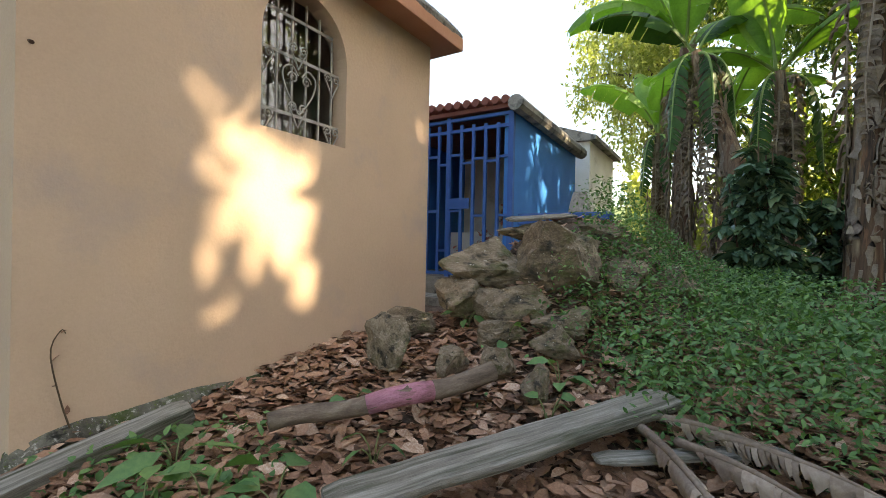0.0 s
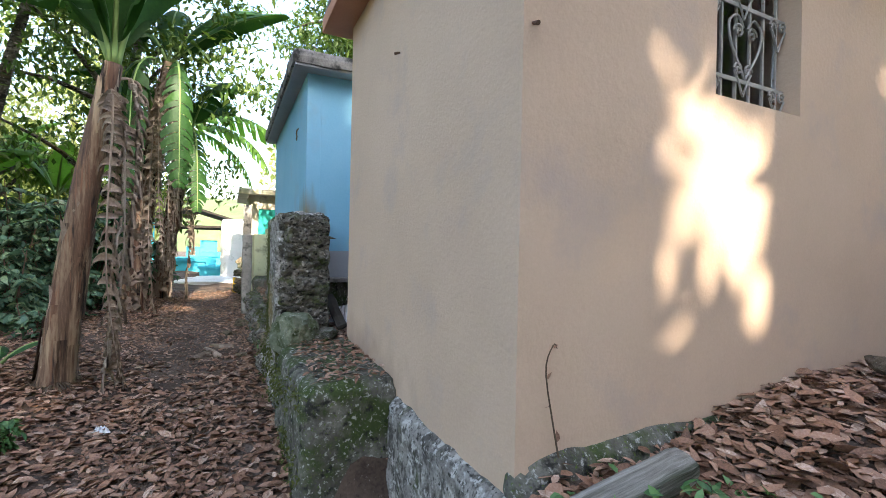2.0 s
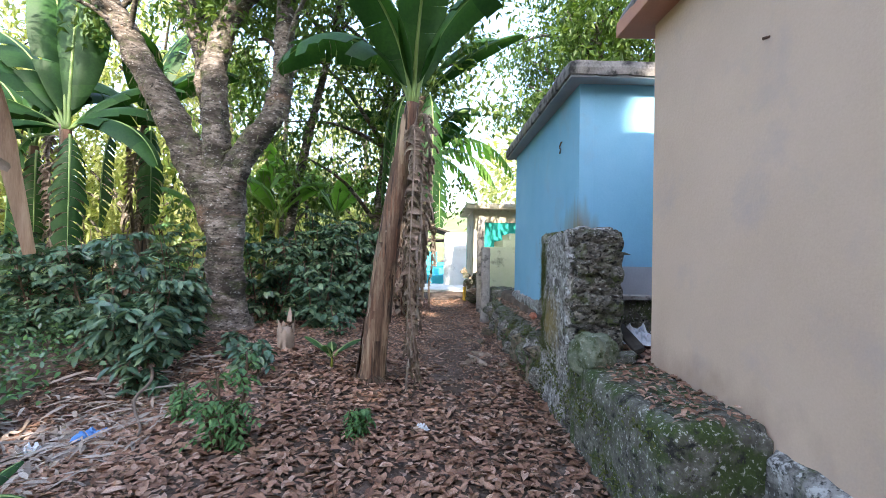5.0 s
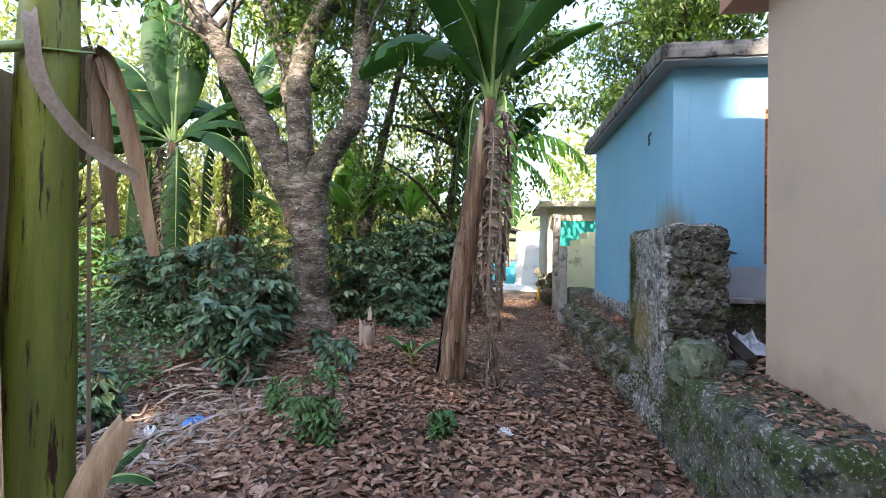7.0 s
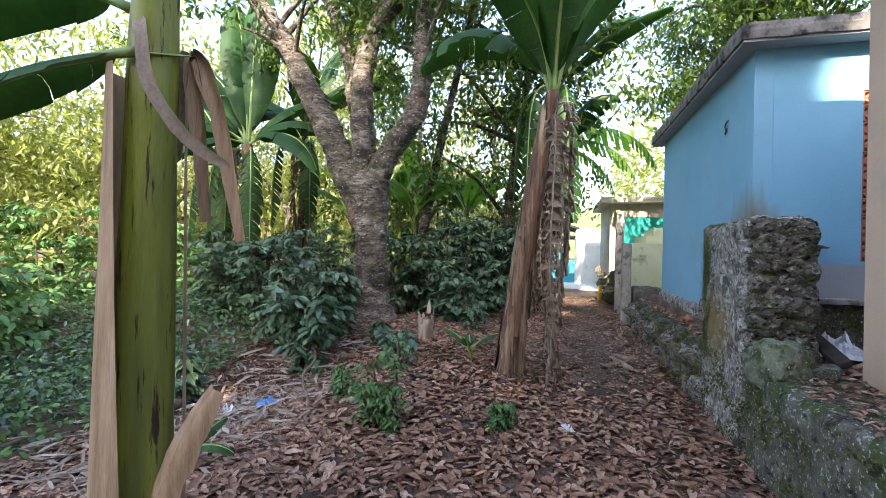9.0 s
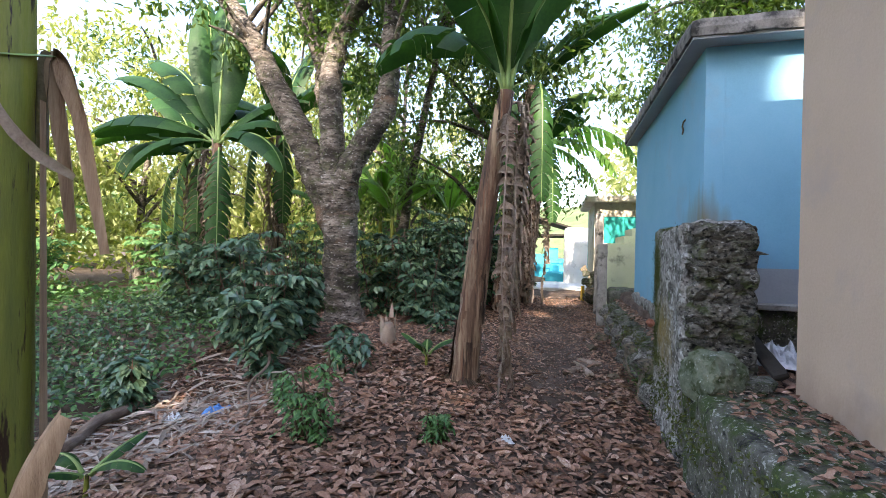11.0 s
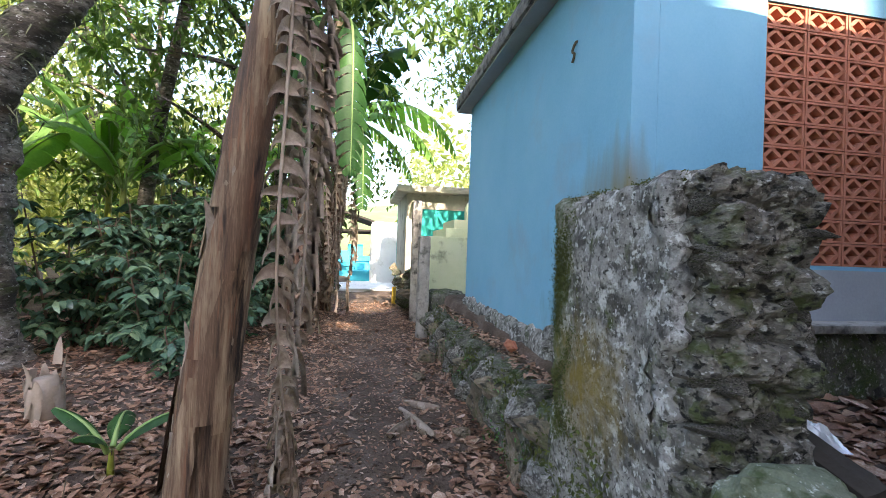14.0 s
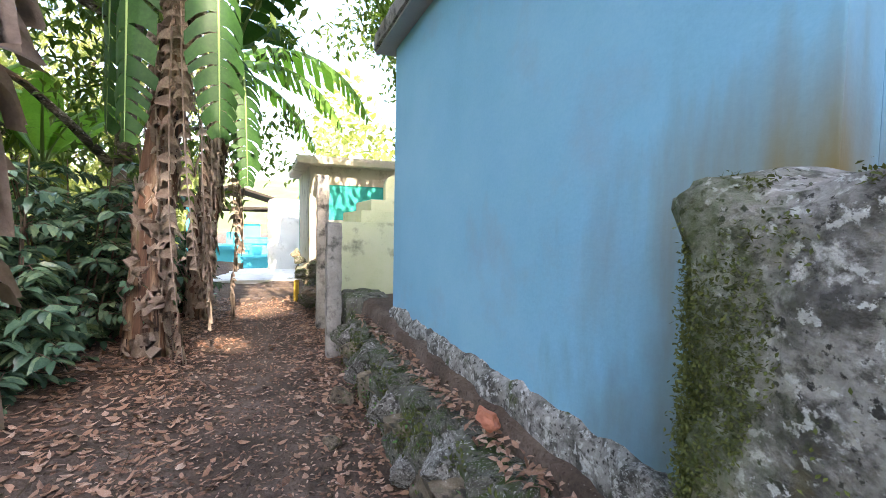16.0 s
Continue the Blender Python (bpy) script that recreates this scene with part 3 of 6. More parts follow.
def ragged(p, f):
    p = p.copy()
    if f[2] > 0.9:
        p.z += 0.05 * noise.noise(Vector((p.x * 2.3, p.y * 2, 1.0))) + 0.03 * noise.noise(Vector((p.x * 7, p.y * 7, 3.0)))
    if f[0] < 0.1:
        p.x += 0.05 * noise.noise(Vector((p.y * 5, p.z * 6, 3.0))) + 0.03 * noise.noise(Vector((p.y * 14, p.z * 15, 8.0)))
    if f[0] > 0.9:
        p.x += 0.08 * noise.noise(Vector((p.y * 4, p.z * 5, 7.0))) + 0.05 * noise.noise(Vector((p.y * 12, p.z * 16, 2.0))) + 0.025 * noise.noise(Vector((p.y * 30, p.z * 36, 5.0))) - 0.05 * f[2]
    return p


bm = bmesh.new()
rough_box(bm, -5.30, -4.43, 0.035, 0.43, -0.1, 1.62, 0.026, 0.018, 4.2, 1, ragged)
part("upright_slab", bm, LICHEN, wall, "standing piece of broken plastered wall", shade=True)


def courses(p, f):
    """Broken courses of rubble: ledges and hollows that run level."""
    p = p.copy()
    lv = p.z / 0.125 + 0.5 * noise.noise(Vector((p.x * 2.5, p.y * 3.5, 4.0)))
    ledge = noise.noise(Vector((math.floor(lv) * 3.7, p.y * 2.6, p.x * 2.2)))
    joint = max(0.0, 1 - abs(lv - round(lv)) * 6)
    rough = 0.022 * noise.noise(p * 12) + 0.016 * noise.noise(p * 27) + 0.012 * noise.noise(p * 55)
    if f[0] > 0.5:
        p.x += (0.05 * ledge - 0.03 * joint + 1.4 * rough) * max(0.0, f[0] - 0.75) * 4 - 0.05 * f[2]
    if f[1] < 0.2:
        p.y += 0.03 * ledge + 0.03 * joint + rough + 0.02 - 0.03 * (1 - f[2])
    if f[2] > 0.9:
        p.z += 0.05 * noise.noise(Vector((p.x * 4, p.y * 4, 1.0))) + rough
    return p


bm = bmesh.new()
rough_box(bm, -4.60, -4.31, 0.056, 0.435, -0.1, 1.61, 0.015, 0.012, 5, 8, courses)
part("broken_end", bm, CORE, wall, "dark broken rubble end of the wall")
bm = bmesh.new()
rough_box(bm, -4.40, -2.97, 0.03, 0.56, -0.1, 0.655, 0.045, 0.022, 3.5, 4)
part("ledge", bm, MOSSY, wall, "mossy low ledge", shade=True)
bm = bmesh.new()
rough_box(bm, -9.35, -5.22, 0.06, 0.40, -0.1, 0.56, 0.06, 0.035, 2.8, 6)
part("low_wall", bm, MOSSY, wall, "low mossy rubble wall", shade=True)


def rock_mesh(seed, sub=4, cut=0.97):
    """A worn stone, about one metre across, with flattened faces."""
    bm = bmesh.new()
    bmesh.ops.create_icosphere(bm, subdivisions=sub, radius=0.5)
    rr = random.Random(seed)
    planes = [(Vector((rr.gauss(0, 1), rr.gauss(0, 1), rr.gauss(0, 1))).normalized(), rr.uniform(0.20, 0.36)) for _ in range(13)]
    for v in bm.verts:
        for nn, dd in planes:
            h = v.co.dot(nn)
            if h > dd:
                v.co -= nn * (h - dd) * cut
        q = v.co * 3 + Vector((seed, 0, 0))
        v.co += v.co.normalized() * (0.07 * noise.noise(q) + 0.05 * noise.noise(q * 2.5) + 0.035 * abs(noise.noise(q * 6)) + 0.02 * noise.noise(q * 13))
    me = bpy.data.meshes.new("stone")
    bm.to_mesh(me)
    bm.free()
    return me


STONES = [rock_mesh(i) for i in range(6)] + [rock_mesh(9, 4, 0.4)]


def stone(name, x, y, z, sx, sy, sz, turn, kind, material, parent=None, label="", tilt=(0, 0)):
    me = STONES[kind].copy()
    me.materials.append(material)
    ob = new(name, me)
    ob.matrix_basis = pose(x, y, z, tilt[0], tilt[1], turn) @ Matrix.Diagonal((sx * 1.3, sy * 1.3, sz * 1.3, 1))
    ob.parent = parent
    if label:
        ob["label"] = label
    return ob


rs = random.Random(4)
for i in range(30):
    x = -9.2 + i * 0.133 + rs.uniform(-0.05, 0.05)
    stone("stone", x, 0.09 + rs.uniform(-0.03, 0.02), (0.20 if i % 2 else 0.40) + rs.uniform(-0.05, 0.05), rs.uniform(0.30, 0.50), rs.uniform(0.20, 0.28), rs.uniform(0.20, 0.30), rs.uniform(-20, 20), i % 6, (MOSSY, ROCK, LICHEN)[i % 3], wall)
for i in range(15):
    stone("stone", -9.1 + i * 0.26 + rs.uniform(-0.08, 0.08), 0.14 + rs.uniform(-0.04, 0.05), 0.53 + rs.uniform(-0.03, 0.02), rs.uniform(0.24, 0.40), rs.uniform(0.16, 0.24), rs.uniform(0.12, 0.18), rs.uniform(0, 180), i % 6, MOSSY, wall)
stone("stone", -4.17, 0.15, 0.725, 0.29, 0.29, 0.31, 10, 6, BOULDER, wall, "rounded lichen-spotted boulder")
stone("stone", -4.20, 0.30, 0.66, 0.36, 0.3, 0.16, 40, 4, MOSSY, wall)
stone("stone", -5.34, 0.10, 0.92, 0.20, 0.16, 0.14, 20, 1, LICHEN, wall)
rs = random.Random(9)
for i in range(44):
    stone("stone", -4.36 + rs.uniform(-0.07, -0.01), rs.uniform(0.10, 0.41), rs.uniform(0.72, 1.54), rs.uniform(0.07, 0.11), rs.uniform(0.08, 0.17), rs.uniform(0.035, 0.075), rs.uniform(-25, 25), i % 6, CORE, wall, "", (rs.uniform(-14, 14), rs.uniform(-14, 14)))
for i in range(14):
    stone("stone", rs.uniform(-5.28, -4.4), rs.uniform(0.08, 0.36), 1.585 + rs.uniform(-0.02, 0.015), rs.uniform(0.05, 0.10), rs.uniform(0.05, 0.09), rs.uniform(0.03, 0.05), rs.uniform(0, 90), i % 6, CORE if i % 2 else MOSSY, wall)

# ---------------------------------------------------------------- blue gate building on the rise
GBLUE = mat("strong_blue_paint", [(0.02, 0.16, 0.48), (0.03, 0.22, 0.60)], 2, 0.6, 0.1, 70)
GATEBLUE = mat("blue_gate_paint", [(0.025, 0.09, 0.30), (0.04, 0.14, 0.42)], 5, 0.5, 0.2, 70)
WHITE = mat("white_limewash", [(0.60, 0.60, 0.58), (0.74, 0.74, 0.72), (0.80, 0.80, 0.78)], 2, 0.85, 0.2, 70, layers=[((0.35, 0.34, 0.30), 3, 0.66, 0.1, 0.9)])
REDTILE = mat("red_roof_tile", [(0.16, 0.05, 0.035), (0.27, 0.085, 0.06)], 6, 0.8, 0.4, 60)
gateb = thing("mausoleum", "bright blue tomb house with a barred gate and red tile roof", "mausoleum")
gy = 4.43
part("side_wall", box(bmesh.new(), -1.79, -1.67, gy + 0.01, 6.75, 0.9, 2.86), GBLUE, gateb)
part("side_wall", box(bmesh.new(), -3.62, -3.5, gy + 0.01, 6.75, 0.9, 3.06), GBLUE, gateb)
part("back_wall", box(bmesh.new(), -3.5, -1.79, 6.6, 6.75, 0.9, 2.95), WHITE, gateb, "white inner wall")
part("base", box(bmesh.new(), -3.62, -1.67, gy - 0.06, 6.75, 0.6, 1.06), CONCRETE, gateb)
part("step", box(bmesh.new(), -2.9, -1.72, gy - 0.42, gy - 0.06, 0.5, 0.86, 0.01), CONCRETE, gateb)
gate = part("gate", bmesh.new(), GATEBLUE, gateb, "blue painted iron bar gate")
for i in range(11):
    x = -1.70 - i * 0.152
    zt = 2.76 + (-1.70 - x) * 0.06
    part("bar", box(bmesh.new(), x - 0.017, x + 0.017, gy - 0.03, gy, 1.1, zt), GATEBLUE, gate)
bars = [(1.10, -3.4, -1.68), (2.73, -3.4, -1.68), (2.86, -3.4, -1.68)]
for z, a, b in bars:
    part("rail", box(bmesh.new(), a, b, gy - 0.035, gy + 0.003, z - 0.018, z + 0.018), GATEBLUE, gate)
for i in range(10):
    x = -1.70 - i * 0.152
    for z in ((2.40, 1.76) if i % 2 == 0 else (2.36, 1.36)):
        if i in (4, 6):
            z += 0.06
        part("rail", box(bmesh.new(), x - 0.15, x, gy - 0.028, gy - 0.004, z - 0.014, z + 0.014), GATEBLUE, gate)
part("lock_plate", box(bmesh.new(), -2.47, -2.19, gy - 0.045, gy - 0.03, 1.84, 1.96, 0.004), GATEBLUE, gate)
part("frame_post", box(bmesh.new(), -1.725, -1.665, gy - 0.04, gy + 0.01, 1.06, 2.88), GATEBLUE, gateb)
part("frame_post", box(bmesh.new(), -2.50, -2.45, gy - 0.04, gy + 0.01, 1.06, 2.9), GATEBLUE, gateb)
for i in range(18):
    x = -1.62 - i * 0.117
    bm = bmesh.new()
    zz = (2.90 if i == 0 else 2.95) + (-1.62 - x) * 0.03
    tube(bm, [(x, gy - 0.12, zz + 0.03), (x, 6.9, zz - 0.02)], [0.085, 0.085] if i == 0 else [0.045, 0.045], 10)
    part("roof_tile", bm, REDTILE if i else CONCRETE, gateb, "" if i else "grey ridge pipe at the roof edge")
part("roof", box(bmesh.new(), -3.7, -1.62, gy - 0.08, 6.9, 2.90, 2.945), REDTILE, gateb)
# altar with jars and flowers inside
part("altar", box(bmesh.new(), -3.2, -1.95, 5.6, 6.3, 1.06, 1.62, 0.01), WHITE, gateb, "white altar tomb")
FLOWER = mat("faded_flowers", [(0.12, 0.05, 0.03), (0.40, 0.12, 0.10), (0.30, 0.30, 0.28)], 20, 0.8, 0.3, 60, island=0.9)
for k, (fx, fy, fz) in enumerate(((-2.05, 5.3, 1.45), (-2.45, 5.4, 1.4), (-1.95, 5.7, 1.75), (-2.3, 5.7, 1.75), (-2.6, 5.0, 1.2))):
    bm = bmesh.new()
    tube(bm, [(fx, fy, 1.06 if fy < 5.6 else 1.62), (fx, fy, fz - 0.02)], [0.05, 0.06], 10)
    pot = part("flower_pot", bm, TERRACOTTA, None)
    tagged(pot, "clay pot of faded flowers inside the tomb house", "flower pot", "flower pots")
    p0 = np.array([fx, fy, fz]) + R.normal(0, 0.07, (60, 3)) + (0, 0, 0.08)
    leaves("flowers", p0, R.normal(0, 1, (60, 3)), 0.07, 0.05, FLOWER, pot)["kind"] = "stuff"
whiteb = thing("mausoleum", "plain white tomb house behind the blue one", "mausoleum")
part("wall", box(bmesh.new(), -3.4, -1.62, 7.4, 9.2, 0.9, 3.18), WHITE, whiteb)
bm = bmesh.new()
prism(bm, [(-3.6, 3.18), (-1.5, 3.18), (-1.5, 3.25), (-2.4, 3.55), (-3.6, 3.25)], 7.3, 9.35, "y")
part("roof", bm, CONCRETE, whiteb)

# ---------------------------------------------------------------- rocks, log, boards on the bank
def on_ground(x, y):
    return float(ground_z(x, y))


ROCKS = [  # x, y, height of the middle, sizes, turn, kind
    (-1.08, 2.66, 1.29, 0.56, 0.48, 0.30, 12, 0), (-0.60, 2.70, 1.32, 0.50, 0.46, 0.44, -18, 1), (-1.14, 2.46, 1.06, 0.38, 0.34, 0.26, 5, 2),
    (-0.80, 2.46, 1.05, 0.42, 0.36, 0.28, 30, 3), (-0.48, 2.38, 1.00, 0.32, 0.28, 0.20, -10, 4), (-0.30, 3.05, 1.24, 0.36, 0.4, 0.30, 40, 5),
    (-0.02, 3.45, 1.15, 0.36, 0.4, 0.26, 60, 0), (-0.98, 2.98, 1.52, 0.36, 0.28, 0.14, 20, 4), (-0.50, 3.15, 1.50, 0.30, 0.26, 0.14, 70, 2),
    (-0.30, 3.35, 1.38, 0.24, 0.2, 0.14, 10, 3), (-1.36, 2.22, 0.93, 0.28, 0.22, 0.18, 25, 1), (-1.18, 1.76, 0.88, 0.24, 0.17, 0.30, 70, 2),
    (-0.85, 1.84, 0.86, 0.18, 0.14, 0.17, 30, 5), (-0.63, 1.90, 0.87, 0.20, 0.16, 0.15, -15, 3), (-0.42, 1.78, 0.82, 0.13, 0.20, 0.18, 35, 4),
    (-0.45, 2.15, 0.94, 0.22, 0.19, 0.14, 0, 0), (-0.75, 2.20, 0.94, 0.24, 0.2, 0.14, 45, 1), (-1.62, 2.5, 0.86, 0.2, 0.16, 0.10, 15, 3)]
for x, y, z, a, b, c, turn, k in ROCKS:
    tagged(stone("rock", x, y, z, a, b, c, turn, k, ROCK), "rough weathered limestone block on the bank", "rock", "rock pile")


def between(a, b, m=None):
    """A pose at a with its x axis pointing at b; and the distance."""
    a, b = Vector(a), Vector(b)
    d = b - a
    return Matrix.Translation(a) @ d.to_track_quat("X", "Z").to_matrix().to_4x4(), d.length


def board(name, a, b, w, t, material, label, tilt=0, cat="board"):
    m, L = between(a, b)
    bm = bmesh.new()
    rough_box(bm, 0, L, -w / 2, w / 2, -t / 2, t / 2, 0.05, 0.006, 6, L * 3)
    ob = part(name, bm, material)
    ob.matrix_basis = m @ pose(0, 0, 0, tilt)
    return tagged(ob, label, cat)


def log(name, a, b, r0, r1, material, label, cat="log"):
    m, L = between(a, b)
    n = 14
    bm = bmesh.new()
    pts = [(L * i / n, 0.03 * math.sin(i * 0.6) * L, 0.012 * math.sin(i * 0.9 + 1)) for i in range(n + 1)]
    tube(bm, pts, [r0 + (r1 - r0) * i / n for i in range(n + 1)], 12, 0.12, 5)
    ob = part(name, bm, material, shade=True)
    ob.matrix_basis = m
    return tagged(ob, label, cat), L


lg, LL = log("fallen_log", (-1.14, 1.04, 0.745), (-0.55, 1.70, 0.875), 0.034, 0.040, LOG, "grey-brown fallen branch with a pink painted band")
bm = bmesh.new()
tube(bm, [(LL * f, 0.03 * math.sin(f * 14 * 0.6) * LL, 0.012 * math.sin(f * 14 * 0.9 + 1)) for f in (0.40, 0.5, 0.6, 0.68)], [0.0385, 0.0395, 0.040, 0.0405], 14, 0.06, 5)
part("paint_band", bm, PINK, lg, "chalky pink paint", shade=True)
board("board", (-0.62, 0.82, 0.73), (0.08, 1.86, 0.86), 0.145, 0.04, WOOD, "long grey weathered board lying on dead leaves", 6)
board("board", (-0.1, 1.46, 0.74), (0.42, 1.78, 0.78), 0.10, 0.03, WOOD, "short split board under palm debris", -8)
board("board", (-1.62, 0.26, 0.58), (-1.62, 1.02, 0.70), 0.10, 0.09, WOOD, "squared grey timber edging the bank", 15)
board("board", (-1.02, 2.86, 1.60), (-0.72, 3.35, 1.66), 0.13, 0.035, WOOD, "blue-tipped board resting on the rocks", 8)
beam = part("blue_beam", box(bmesh.new(), -1.35, -0.55, 3.80, 3.98, 1.62, 1.72, 0.008), GATEBLUE)
tagged(beam, "dark blue painted beam on the rock pile", "beam")
bm = bmesh.new()
tube(bm, [(-0.82, 3.9, 1.71), (-0.82, 3.9, 1.80), (-0.82, 3.9, 1.90)], [0.10, 0.085, 0.055], 12)
tagged(part("cone_marker", bm, CONCRETE), "small grey concrete cone standing on the beam", "grave marker")

NAIL = mat("rusty_iron", [(0.05, 0.03, 0.02), (0.12, 0.06, 0.035)], 20, 0.7, 0.4, 80)
for x, y, z, ax in ((-3.02, PY0, 2.45, "y"), (PX1, 0.56, 2.10, "x")):
    bm = bmesh.new()
    e = (x, y - 0.03, z - 0.012) if ax == "y" else (x + 0.03, y, z - 0.012)
    tube(bm, [(x, y, z), e], [0.005, 0.008], 8)
    tagged(part("nail", bm, NAIL), "rusty nail head in the peach plaster", "nail", "nails")

# ---------------------------------------------------------------- banana plants
def banana_leaf(parent, base, az, length, width, e0, e1, tear=0.3, dry=False, seed=0, droop=0.35, twist=0.0, material=None):
    """A long leaf that arches from elevation e0 to e1 (degrees), with a torn blade and a midrib."""
    rr = random.Random(seed)
    n = 30
    a = radians(az)
    h = Vector((math.cos(a), math.sin(a), 0))
    s = Vector((-math.sin(a), math.cos(a), 0))
    p, rib, ups = Vector(base), [], []
    for i in range(n + 1):
        f = i / n
        e = radians(e0 + (e1 - e0) * (1 - (1 - f) ** 5 if e1 < -80 else f ** 1.2))
        d = h * math.cos(e) + UP * math.sin(e)
        rib.append(p.copy())
        ups.append((-h * math.sin(e) + UP * math.cos(e)))
        p = p + d * (length / n)
    bm = bmesh.new()
    start = 3
    for side in (1, -1):
        i = start
        while i < n:
            run = 1 if rr.random() < tear else rr.randint(2, 7)
            j = min(n, i + run)
            sag = droop + rr.uniform(-0.15, 0.35) * (1 if tear > 0.2 else 0.3)
            cut = rr.uniform(0.5, 1.1) if tear > 0.7 else rr.uniform(0.0, 0.2) if tear > 0.2 else 0.0
            rows = []
            for k in range(i, j + 1):
                f = (k - start) / (n - start)
                w = width * 0.5 * max(0.02, math.sin(math.pi * min(1, f * 0.93 + 0.05)) ** 0.62)
                if dry:
                    w *= rr.uniform(0.5, 1.0)
                b = rib[k]
                mid = (i + j) / 2
                cols = []
                for c, u in ((0, 0.0), (1, 0.35), (2, 0.7), (3, 1.0)):
                    ang = twist * side + 0.35 * (1 - u) - (sag + (0.9 if dry else 0.0)) * u
                    pt = b + s * side * w * u * math.cos(ang) + ups[k] * w * u * math.sin(ang)
                    pt = pt - UP * w * u * u * sag * 0.6
                    pull = (mid - k) * cut * u / max(1, (j - i))
                    pt = pt + (rib[min(k + 1, n)] - rib[max(k - 1, 0)]) * 0.5 * pull * 2
                    pt = pt + (rib[min(k + 1, n)] - rib[max(k - 1, 0)]) * 0.5 * u * u * 1.2
                    cols.append(bm.verts.new(pt))
                rows.append(cols)
            for r0, r1 in zip(rows, rows[1:]):
                for c in range(3):
                    bm.faces.new((r0[c], r0[c + 1], r1[c + 1], r1[c]))
            i = j
    leaf = part("leaf", bm, material or (DRYBANANA if dry else BANANA), parent, "dry brown torn leaf" if dry else "", shade=True)
    bm = bmesh.new()
    tube(bm, rib, [0.022 * (1 - 0.85 * i / n) * (0.6 + 0.3 * length) for i in range(n + 1)], 6)
    part("midrib", bm, DRYBANANA if dry else MIDRIB, leaf, shade=True)
    return leaf


def torn_leaf(parent, base, az, length, width, e0, e1, seed=0, early=1.2, sag=0.4, fold=0.35, material=None):
    """A leaf whose blade the wind has split into a comb of strips; early: how soon it bends over (above 2: at once)."""
    rr = random.Random(seed)
    n = 72
    a = radians(az)
    h, s = Vector((math.cos(a), math.sin(a), 0)), Vector((-math.sin(a), math.cos(a), 0))
    p, rib, ups, tan = Vector(base), [], [], []
    for i in range(n + 1):
        f = i / n
        e = radians(e0 + (e1 - e0) * (1 - (1 - f) ** early if early > 2 else f ** early))
        d = h * math.cos(e) + UP * math.sin(e)
        rib.append(p.copy())
        tan.append(d)
        ups.append(UP * math.cos(e) - h * math.sin(e))
        p = p + d * (length / n)
    bm = bmesh.new()
    for side in (1, -1):
        i = 8
        while i < n:
            j = min(n, i + rr.choice((2, 3, 3, 4, 5, 7)))
            droop, angle, short = sag * rr.uniform(0.6, 1.3), fold + rr.uniform(-0.12, 0.22), rr.uniform(0.82, 1.0)
            rows = []
            for k in range(i, j + 1):
                f = (k - 8) / (n - 8)
                w = width * 0.5 * short * max(0.08, math.sin(math.pi * min(1, f * 0.90 + 0.07)) ** 0.55)
                mid = rib[(i + j) // 2]
                row = []
                for u in (0.0, 0.3, 0.65, 1.0):
                    b = rib[k].lerp(mid, 0.30 * u)
                    q = b + (s * side * math.cos(angle) - ups[k] * math.sin(angle) * (u - 0.25) + tan[k] * 0.42 * u) * w * u - UP * droop * w * u * u
                    row.append(bm.verts.new(q))
                rows.append(row)
            for r0, r1 in zip(rows, rows[1:]):
                for c in range(3):
                    bm.faces.new((r0[c], r0[c + 1], r1[c + 1], r1[c]))
            i = j
    leaf = part("leaf", bm, material or BANANA, parent, "wind-torn leaf", shade=True)
    part("midrib", tube(bmesh.new(), rib[::3], [0.022 * (1 - 0.85 * i / 24) for i in range(25)], 6), MIDRIB, leaf, shade=True)
    return leaf


def strap(parent, pts, width, material, name="dry_strap", fold=0.35, label=""):
    """A folded strip of leaf along a line."""
    c = [Vector(p) for p in bend(pts, 16)]
    bm = bmesh.new()
    rows = []
    for i, p in enumerate(c):
        t = (c[min(i + 1, 15)] - c[max(i - 1, 0)]).normalized()
        u = t.cross(Vector((0.4, 0.3, 0.2))).normalized()
        u = (Vector((0, 1, 0)) - t * t.y).normalized() if abs(t.y) < 0.9 else u
        v = t.cross(u)
        w = width * 0.5 * (0.25 + 0.75 * math.sin(math.pi * min(1, 0.12 + 0.75 * i / 15))) * (1 + 0.25 * noise.noise(p * 9))
        rows.append([bm.verts.new(p + u * w * k + v * w * fold * (abs(k) * 1.6 + 0.35 * noise.noise(p * 14 + Vector((k, 0, 0))))) for k in (-1, -0.5, 0, 0.5, 1)])
    for a, b in zip(rows, rows[1:]):
        for k in range(4):
            bm.faces.new((a[k], a[k + 1], b[k + 1], b[k]))
    return part(name, bm, material, parent, label, shade=True)


